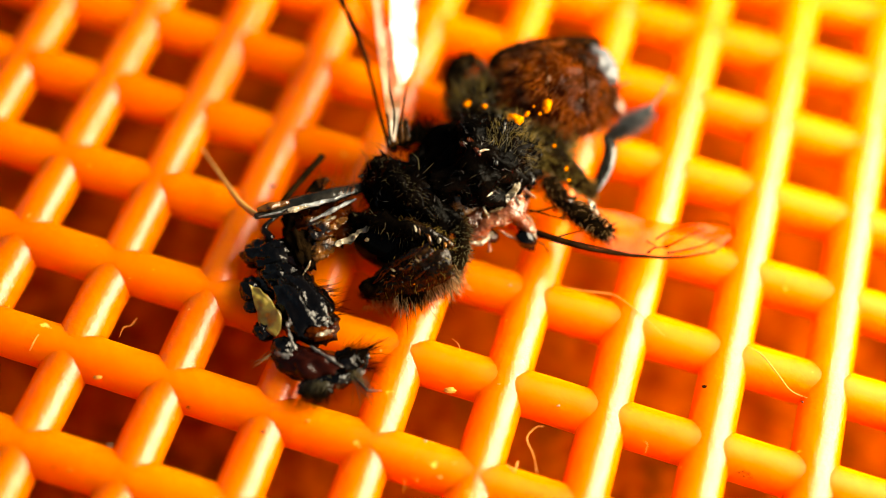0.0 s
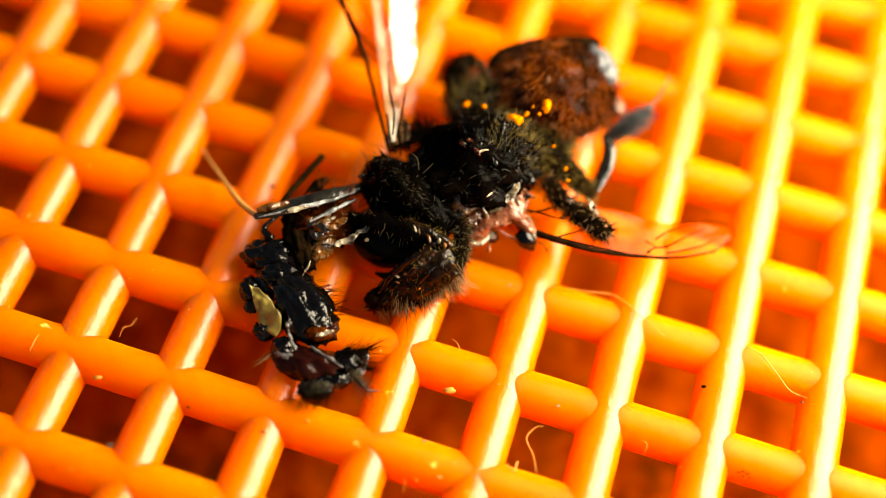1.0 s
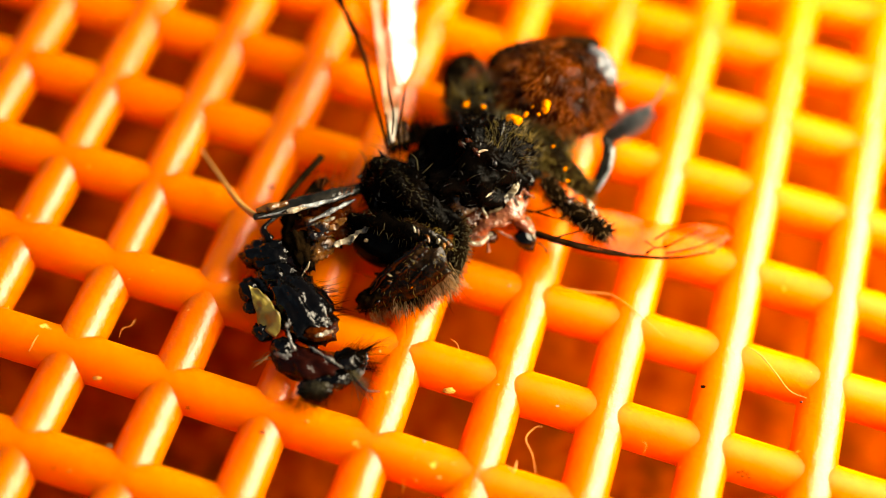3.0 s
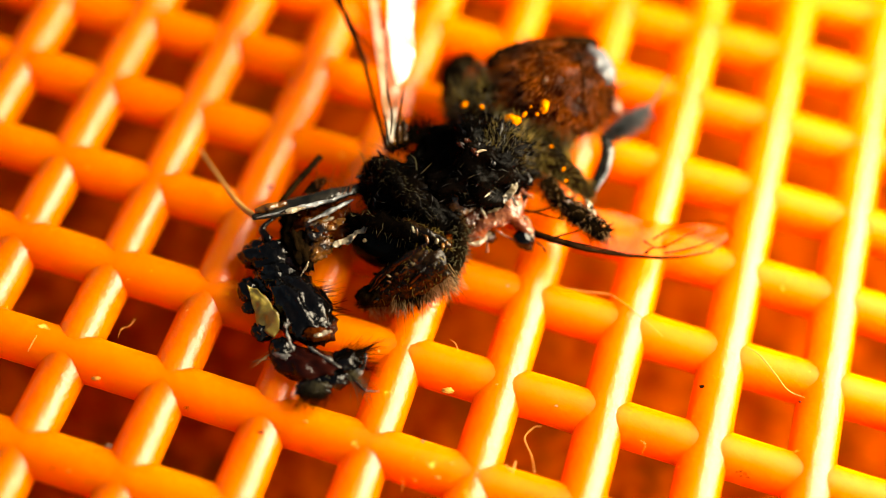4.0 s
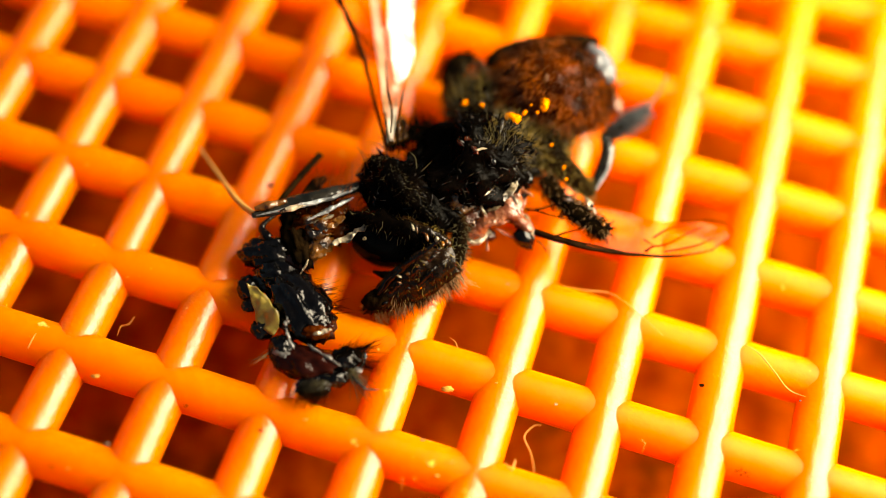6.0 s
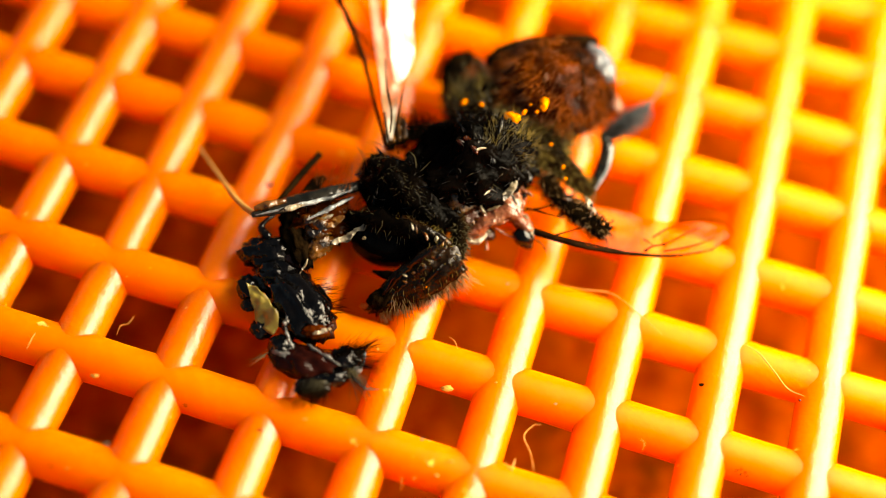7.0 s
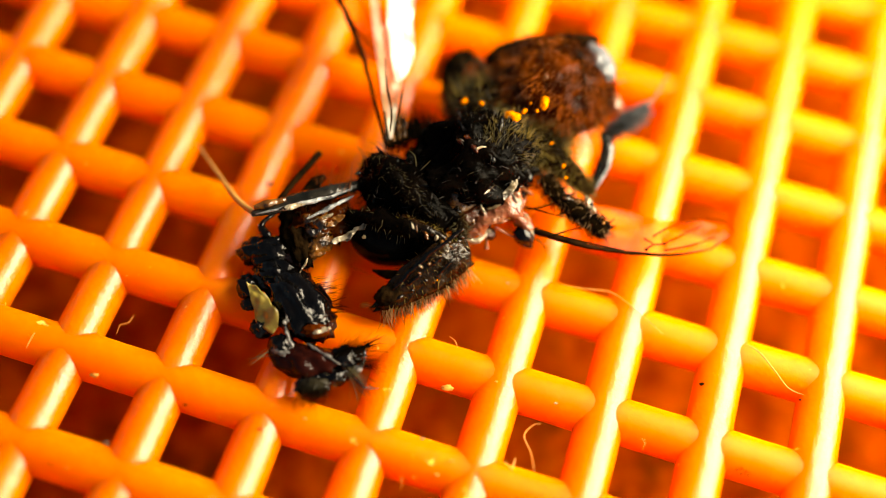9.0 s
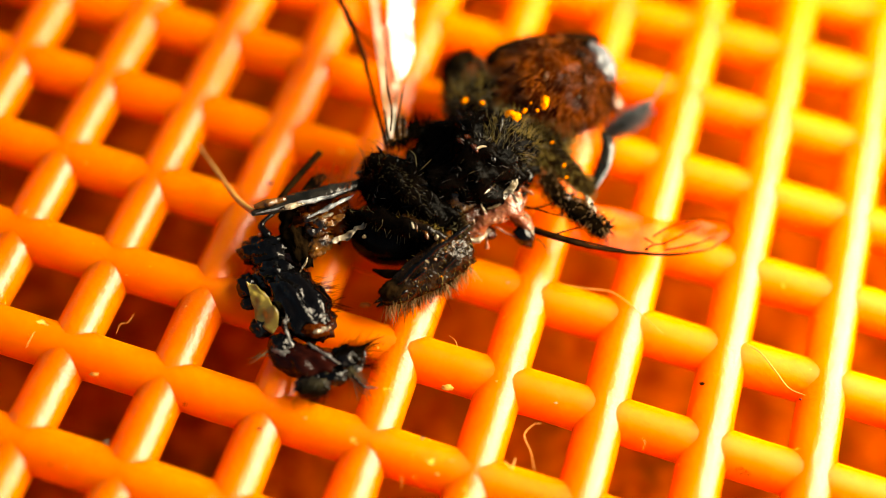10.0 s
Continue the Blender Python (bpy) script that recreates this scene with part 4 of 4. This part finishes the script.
    part("neck_flap", sheet(bmesh.new(), [(-4.46, -0.62, 6.62), (-4.13, -0.35, 6.70), (-3.78, -0.09, 6.70)], [(-4.24, -1.03, 6.38), (-3.91, -0.88, 6.46), (-3.57, -0.54, 6.46)], 14, 8, 0.3, 12, 0.04), AMBER, ob, "thin amber torn flap")
    part("neck_strand", tube(bmesh.new(), [(-4.07, -1.89, 6.31), (-4.01, -1.65, 6.38), (-4.01, -1.48, 6.38)], [0.02, 0.032, 0.015], 8, 7, 0.5, 5, 2), PALE, ob)

    # shrivelled tongue and jaw shells
    jaw = part("jaw", lump(bmesh.new(), (-4.69, -1.81, 5.89), (-3.04, -3.17, 5.89), 0.66, 0.55, 0.25, 1.6, 11), BLACK, ob, "shrivelled shiny black jaw shells")
    for k, (a, b, w, h, mat) in enumerate((
            ((-5.71, -1.63, 5.92), (-4.36, -1.13, 5.99), 0.42, 0.40, BLACK), ((-5.26, -1.86, 5.85), (-3.92, -1.96, 5.85), 0.48, 0.40, BLACK),
            ((-5.39, -2.60, 5.79), (-4.98, -2.18, 5.79), 0.34, 0.22, BLACK), ((-5.19, -2.89, 5.76), (-4.83, -2.70, 5.79), 0.16, 0.14, BLACK), ((-4.78, -3.27, 5.76), (-4.20, -3.31, 5.79), 0.26, 0.22, BLACK),
            ((-4.20, -3.64, 5.83), (-3.50, -3.65, 5.83), 0.32, 0.28, BLACK), ((-4.02, -3.91, 5.76), (-2.39, -3.62, 5.79), 0.40, 0.36, MAROON),
            ((-2.65, -3.68, 5.79), (-2.04, -3.21, 5.83), 0.34, 0.30, BLACK), ((-3.23, -4.45, 5.72), (-2.48, -4.15, 5.76), 0.26, 0.24, BLACK), ((-2.92, -4.09, 5.76), (-2.12, -3.81, 5.76), 0.22, 0.2, BLACK),
            ((-3.50, -3.25, 6.19), (-2.90, -2.98, 6.13), 0.20, 0.14, RUST), ((-3.50, -3.05, 6.26), (-3.13, -2.65, 6.19), 0.14, 0.10, BLACK),
            ((-4.02, -3.82, 5.99), (-3.46, -3.81, 5.99), 0.14, 0.09, GLASSY), ((-2.56, -3.62, 5.99), (-2.31, -3.38, 5.99), 0.12, 0.1, GLASSY), ((-2.08, -3.73, 5.92), (-1.91, -3.56, 5.92), 0.09, 0.09, GLASSY),
            ((-4.82, -1.25, 6.13), (-4.06, -1.54, 6.09), 0.2, 0.12, BROWN), ((-3.02, -2.98, 6.24), (-2.86, -2.86, 6.20), 0.06, 0.05, MAROON))):
        part("shell", lump(bmesh.new(), a, b, w, h, 0.26 if mat is BLACK else 0.25, 1.2, 20 + k), mat, jaw)
    part("olive_plate", sheet(bmesh.new(), [(-5.19, -2.49, 6.14), (-4.98, -2.51, 6.17), (-4.77, -2.63, 6.22), (-4.53, -2.73, 6.26), (-4.35, -2.92, 6.26), (-4.17, -3.03, 6.22), (-4.09, -3.27, 6.15)], [(-5.06, -2.64, 6.12), (-4.91, -2.89, 6.08), (-4.78, -3.03, 6.08), (-4.69, -3.22, 6.07), (-4.51, -3.32, 6.08), (-4.37, -3.40, 6.08), (-4.15, -3.46, 6.08)], 26, 9, 0.2, 5, 0.06), OLIVE, jaw, "flat olive-yellow plate")
    # Grey ridges stand in for bright glints along the jaw's edges.
    for k, (path, r) in enumerate(((((-4.23, -2.32, 6.29), (-4.05, -2.73, 6.32), (-3.93, -3.14, 6.29)), 0.045), (((-3.89, -3.30, 6.26), (-3.72, -3.55, 6.19), (-3.55, -3.70, 6.13)), 0.045),
                                   (((-4.12, -1.87, 6.19), (-3.98, -2.10, 6.26), (-3.87, -2.18, 6.26)), 0.05), (((-3.30, -3.49, 6.13), (-2.92, -3.60, 6.13), (-2.39, -3.72, 6.06)), 0.045),
                                   (((-3.72, -2.27, 6.29), (-3.63, -2.40, 6.29), (-3.64, -2.56, 6.29)), 0.05), (((-3.40, -2.55, 6.19), (-3.34, -2.39, 6.16), (-3.33, -2.24, 6.13)), 0.035),
                                   (((-2.03, -3.13, 5.99), (-1.93, -3.37, 5.99), (-1.96, -3.68, 5.92)), 0.05), (((-4.47, -1.99, 6.19), (-4.35, -1.91, 6.19), (-4.27, -1.95, 6.19)), 0.035),
                                   (((-3.98, -3.25, 6.32), (-3.90, -3.21, 6.32), (-3.87, -3.13, 6.32)), 0.07))):
        part("ridge", tube(bmesh.new(), path, [r * 0.3, r * 0.8, r * 0.5, r * 0.9, r * 0.2], 16, 8, 1.2, 7, k), GLASSY, jaw, "thin ridge toned grey as a glint")
    # White gloss on the red-brown shell, put there as a pale scrap.
    part("shell", scrap(bmesh.new(), (-3.22, -3.30, 6.33), (-2.86, -3.04, 6.30), 0.07, 31), PALE, jaw, "whitish scrap painted as gloss")
    rng = random.Random(5)

    def fan(name, a, b, way, n, length, mat, seed, **k):
        a, b = Vector(a), Vector(b)
        roots = [(a.lerp(b, rng.random()) + Vector((rng.gauss(0, 0.05), rng.gauss(0, 0.05), rng.gauss(0, 0.05))), Vector(way)) for _ in range(n)]
        hair(name, roots, length, mat, jaw, spread=0.25, seed=seed, **k)

    fan("fringe", (-3.74, -1.83, 6.07), (-3.07, -2.52, 5.99), (0.8, 0.6, 0.1), 70, 0.55, HAIR_BLACK, 41, radius=0.011)
    fan("fringe", (-2.65, -3.66, 6.07), (-1.98, -3.20, 6.07), (0.5, 0.8, 0.2), 130, 0.75, HAIR_BLACK, 42, radius=0.011)
    fan("fringe", (-2.36, -3.33, 6.07), (-1.84, -3.61, 6.07), (0.9, 0.2, 0.1), 60, 0.5, HAIR_BLACK, 43, radius=0.011)
    fan("fringe", (-2.20, -3.77, 5.99), (-1.91, -3.82, 5.99), (0.8, -0.6, -0.1), 30, 0.7, HAIR_GREY, 44, radius=0.011)
    fan("fringe", (-3.11, -4.50, 5.92), (-2.46, -4.28, 5.92), (0.0, -0.9, 0.1), 200, 0.52, HAIR_BLACK, 45, radius=0.011)
    fan("fringe", (-3.15, -4.40, 5.99), (-2.50, -4.17, 5.99), (0.0, -0.6, 0.5), 80, 0.35, HAIR_GREY, 46, radius=0.011)
    fan("fringe", (-4.17, -3.72, 5.92), (-4.10, -4.05, 5.84), (-0.6, -0.8, 0.0), 6, 0.6, HAIR_TAN, 47, radius=0.018)
    part("spur", tube(bmesh.new(), [(-2.07, -3.85, 5.99), (-1.70, -4.02, 5.92), (-1.38, -3.90, 5.84)], [0.05, 0.03, 0.01], 10, 5), BLACK, jaw)

    # the static upper part of the moving leg
    hip = part("hip", tube(bmesh.new(), [(-1.02, 0.79, 6.85), (-0.78, 0.28, 6.77), (-0.64, -0.20, 6.54), (-0.66, -0.81, 6.31)], [0.16, 0.19, 0.18, 0.12], 20, 10, 0.15, 3, 2), DULL, ob, "grey bristly hip joint")
    hairs_on("hip_coat", hip, 500, 0.18, HAIR_GREY, 51, lean=(0, -0.4, 0), radius=0.011)
    hairs_on("hip_dark_coat", hip, 300, 0.25, HAIR_BLACK, 52, radius=0.011)
    part("small_foot", tube(bmesh.new(), [(-1.73, -0.99, 6.07), (-2.14, -1.06, 5.99), (-2.52, -1.03, 5.92)], [0.10, 0.12, 0.03], 12, 8, 0.15, 3, 3), DULL, ob)
    part("neck_strand", tube(bmesh.new(), [(-0.73, 0.57, 6.62), (-0.65, 0.84, 6.77), (-0.53, 0.67, 6.62)], [0.05, 0.06, 0.06], 10, 7, 0.3, 3, 4), BROWN, ob)

    thigh = part("thigh", lump(bmesh.new(), (-1.77, -1.53, 5.96), (-0.69, 0.12, 6.27), 0.40, 0.30, 0.18, 1.8, 71), DULL, ob, "dark brown hairy thigh")
    hairs_on("thigh_coat", thigh, 900, 0.28, HAIR_BLACK, 56, lean=(0.4, -0.6, 0), clump=0.4, radius=0.012)
    skirt = []
    for _ in range(620):
        u = 0.22 + 0.78 * random.random() ** 0.8
        p = Vector((-2.15, -1.81, 5.92)).lerp(Vector((-0.65, -0.54, 6.11)), u) + Vector((random.gauss(0, 0.08), random.gauss(0, 0.12), random.gauss(0, 0.08)))
        skirt.append((p, Vector((0.15 + 0.55 * u, -0.8 + 0.25 * u, 0.05))))
    hair("fringe", skirt[:340], 0.55, HAIR_TAN, thigh, spread=0.25, clump=0.35, radius=0.013, seed=57, label="tan hair fringe")
    hair("fringe", skirt[340:], 0.6, HAIR_BLACK, thigh, spread=0.3, clump=0.2, radius=0.012, seed=58)

    # the leg that twitches
    pivot = (-1.51, -1.09, 6.43)
    leg = part("twitching_leg", lump(bmesh.new(), (-2.49, -2.15, 5.92), (-0.65, -0.41, 6.74), 0.50, 0.20, 0.18, 1.9, 61, pinch=-0.38), LEG_BROWN, ob, "dark hairy paddle-shaped middle leg", base=pivot)
    part("knee", lump(bmesh.new(), (-2.55, -1.96, 6.03), (-1.96, -1.62, 6.22), 0.24, 0.2, 0.2, 1.8, 62), DULL, leg)
    part("edge", tube(bmesh.new(), [(-2.26, -1.68, 6.28), (-1.95, -1.05, 6.64), (-1.51, -0.49, 6.92), (-1.08, -0.02, 7.13)], [0.03, 0.06, 0.05, 0.03], 24, 8, 0.8, 4, 3), BLACK, leg)
    for k in range(9):
        u = (0.04, 0.15, 0.26, 0.38, 0.5, 0.61, 0.73, 0.84, 0.95)[k]
        p = Vector((-1.95, -1.19, 6.65)).lerp(Vector((-1.09, -0.17, 7.14)), u) + Vector((random.uniform(-0.09, 0.09), random.uniform(-0.06, 0.06), 0))
        part("spine", lump(bmesh.new(), p, p + Vector((0.12, random.uniform(-0.1, 0.02), 0.0)), random.uniform(0.018, 0.034), 0.03, 0.5, 2, k, 2), PALE if k % 4 == 1 else AMBER, leg)
    for k, (a, b) in enumerate((((-1.60, -1.37, 6.57), (-1.56, -1.31, 6.60)), ((-1.81, -1.65, 6.37), (-1.77, -1.59, 6.40)), ((-1.35, -1.19, 6.68), (-1.08, -0.75, 6.87)), ((-2.00, -1.53, 6.46), (-1.80, -1.21, 6.67)), ((-1.63, -0.99, 6.79), (-1.41, -0.73, 6.92)), ((-1.29, -0.55, 7.00), (-1.13, -0.39, 7.05)), ((-2.17, -1.94, 6.23), (-2.01, -1.75, 6.36)))):
        part("glint", lump(bmesh.new(), a, b, 0.045, 0.03, 0.5, 2, k, 3), BLACK, leg)
    grains(leg, (((-1.39, -1.45, 6.49), 0.03), ((-1.33, -1.37, 6.56), 0.025), ((-1.46, -1.53, 6.42), 0.02), ((-1.27, -1.28, 6.61), 0.02)), 9)
    hairs_on("leg_coat", leg, 1000, 0.19, HAIR_BLACK, 53, clump=0.7, lean=(0.2, -0.5, 0), radius=0.010)
    hairs_on("olive_coat", leg, 160, 0.18, HAIR_OLIVE, 153, lean=(0.2, -0.5, 0), radius=0.009)
    rim = [(Vector((-2.23, -2.07, 5.93)).lerp(Vector((-0.48, -0.78, 6.50)), u) + Vector((rng.gauss(0, 0.07), rng.gauss(0, 0.10), rng.gauss(0, 0.05))), Vector((0.25 + 0.5 * u, -0.75, -0.2))) for u in [rng.random() for _ in range(650)]]
    hair("fringe", rim[:520], 0.62, HAIR_TAN, leg, spread=0.25, clump=0.5, radius=0.014, seed=54, label="tan hair fringe")
    rim2 = [(p + Vector((0, 0.08, 0.02)), d) for p, d in rim[:260]]
    hair("fringe", rim2, 0.6, HAIR_BLACK, leg, spread=0.25, radius=0.010, seed=55)
    return ob, leg


BEE, LEG = bee()


# ---- fibres and specks on the mesh ----
def fibre(path, r=0.017, label="thin pale fibre lying on the orange mesh"):
    base = path[0]
    ob = thing("fibre", base, label, "fibre", group="fibres on the mesh")
    part("thread", tube(bmesh.new(), path, [r * 0.7, r, r, r * 0.4], 30, 5), FIBRE, ob)


def speck(p, r, mat, label, seed):
    ob = thing("speck", p, label, "speck", group="specks on the mesh")
    part("grain", lump(bmesh.new(), p, Vector(p) + Vector((r * 2.0, r * 0.6, 0)), r * 0.5, r * 0.4, 0.6, 1.8, seed, 3), mat, ob)


fibre([(1.91, 0.28, 5.62), (2.54, 0.36, 5.62), (3.16, 0.48, 5.62), (3.70, 0.25, 5.68), (4.02, 0.07, 5.70), (4.64, -0.24, 5.64)])
fibre([(6.56, 0.16, 5.65), (6.97, 0.04, 5.66), (7.41, -0.31, 5.64), (7.84, -0.59, 5.50), (8.32, -0.60, 5.40)])
fibre([(2.41, -3.40, 5.50), (2.25, -3.44, 5.40), (2.12, -3.72, 5.30), (2.38, -4.08, 5.30), (2.56, -4.58, 5.55)], 0.02)
fibre([(-7.80, -3.54, 4.80), (-7.84, -3.78, 4.80), (-7.99, -3.90, 4.80), (-7.83, -4.31, 5.20)], 0.012)
fibre([(-9.47, -5.04, 5.62), (-9.48, -5.23, 5.62), (-9.48, -5.49, 5.60)], 0.012)
fibre([(1.86, -4.56, 5.50), (1.98, -4.64, 5.50), (2.08, -4.69, 5.50)], 0.022)
fibre([(2.07, -4.36, 5.40), (2.07, -4.51, 5.40), (2.08, -4.69, 5.50)], 0.022)
fibre([(-0.26, -5.66, 5.55), (-0.23, -5.68, 5.20), (-0.22, -5.78, 5.00)], 0.018)
fibre([(4.70, -3.04, 5.60), (4.82, -3.10, 5.58), (4.82, -3.29, 5.40)], 0.010)
fibre([(-0.28, -1.82, 5.30), (-0.11, -1.94, 5.40), (0.03, -2.21, 5.58)], 0.012)
speck((-6.02, 0.69, 5.50), 0.11, BROWN, "dark shrivelled crumb on an orange bar", 13)
speck((5.77, -1.18, 5.49), 0.075, DULL, "tiny dark speck on an orange bar", 1)
speck((8.17, -0.70, 5.30), 0.05, BROWN, "tiny red-brown speck on an orange bar", 2)
speck((-3.72, -5.63, 5.55), 0.06, BROWN, "tiny red-brown speck on an orange bar", 3)
speck((-5.52, -5.61, 5.55), 0.035, DULL, "tiny dark speck on an orange bar", 4)
speck((-0.07, -3.24, 5.42), 0.14, FIBRE, "small whitish crumb stuck to an orange bar", 5)
speck((-0.14, -4.68, 5.60), 0.05, PALE, "small whitish crumb stuck to an orange bar", 6)
speck((0.66, -4.98, 5.60), 0.05, FIBRE, "small pale crumb stuck to an orange bar", 7)
speck((-7.85, -5.59, 5.50), 0.09, FIBRE, "small pale crumb stuck to an orange bar", 8)
for k, (dx, dy) in enumerate(((0.0, 0.0), (0.11, -0.06), (0.20, 0.02), (0.27, -0.05), (0.09, 0.05))):
    speck((6.95 + dx, -3.08 + dy, 5.565), 0.045, RUST, "rusty fleck stuck to an orange bar", 30 + k)
speck((-2.62, -1.62, 5.10), 0.11, FIBRE, "small pale crumb caught between the bars", 10)
speck((0.64, -0.12, 5.62), 0.04, PALE, "tiny pale speck on an orange bar", 11)
speck((1.10, -2.76, 5.60), 0.035, FIBRE, "small pale crumb stuck to an orange bar", 14)
speck((2.57, -2.83, 5.58), 0.04, PALE, "tiny pale speck on an orange bar", 15)
speck((-0.02, -5.57, 5.45), 0.035, FIBRE, "tiny pale speck on an orange bar", 16)
speck((0.41, -5.37, 5.50), 0.06, FIBRE, "small pale crumb stuck to an orange bar", 17)
speck((-7.41, -7.82, 5.50), 0.05, FIBRE, "small pale crumb stuck to an orange bar", 18)
speck((-7.75, -7.86, 5.50), 0.03, DULL, "tiny dark speck on an orange bar", 19)
speck((-6.81, -7.04, 5.60), 0.05, PALE, "tiny pale speck on an orange bar", 20)
speck((-2.83, -5.08, 5.62), 0.05, FIBRE, "small pale crumb stuck to an orange bar", 12)


def motions():
    walk(LEG, LEG_ROWS)


motions()
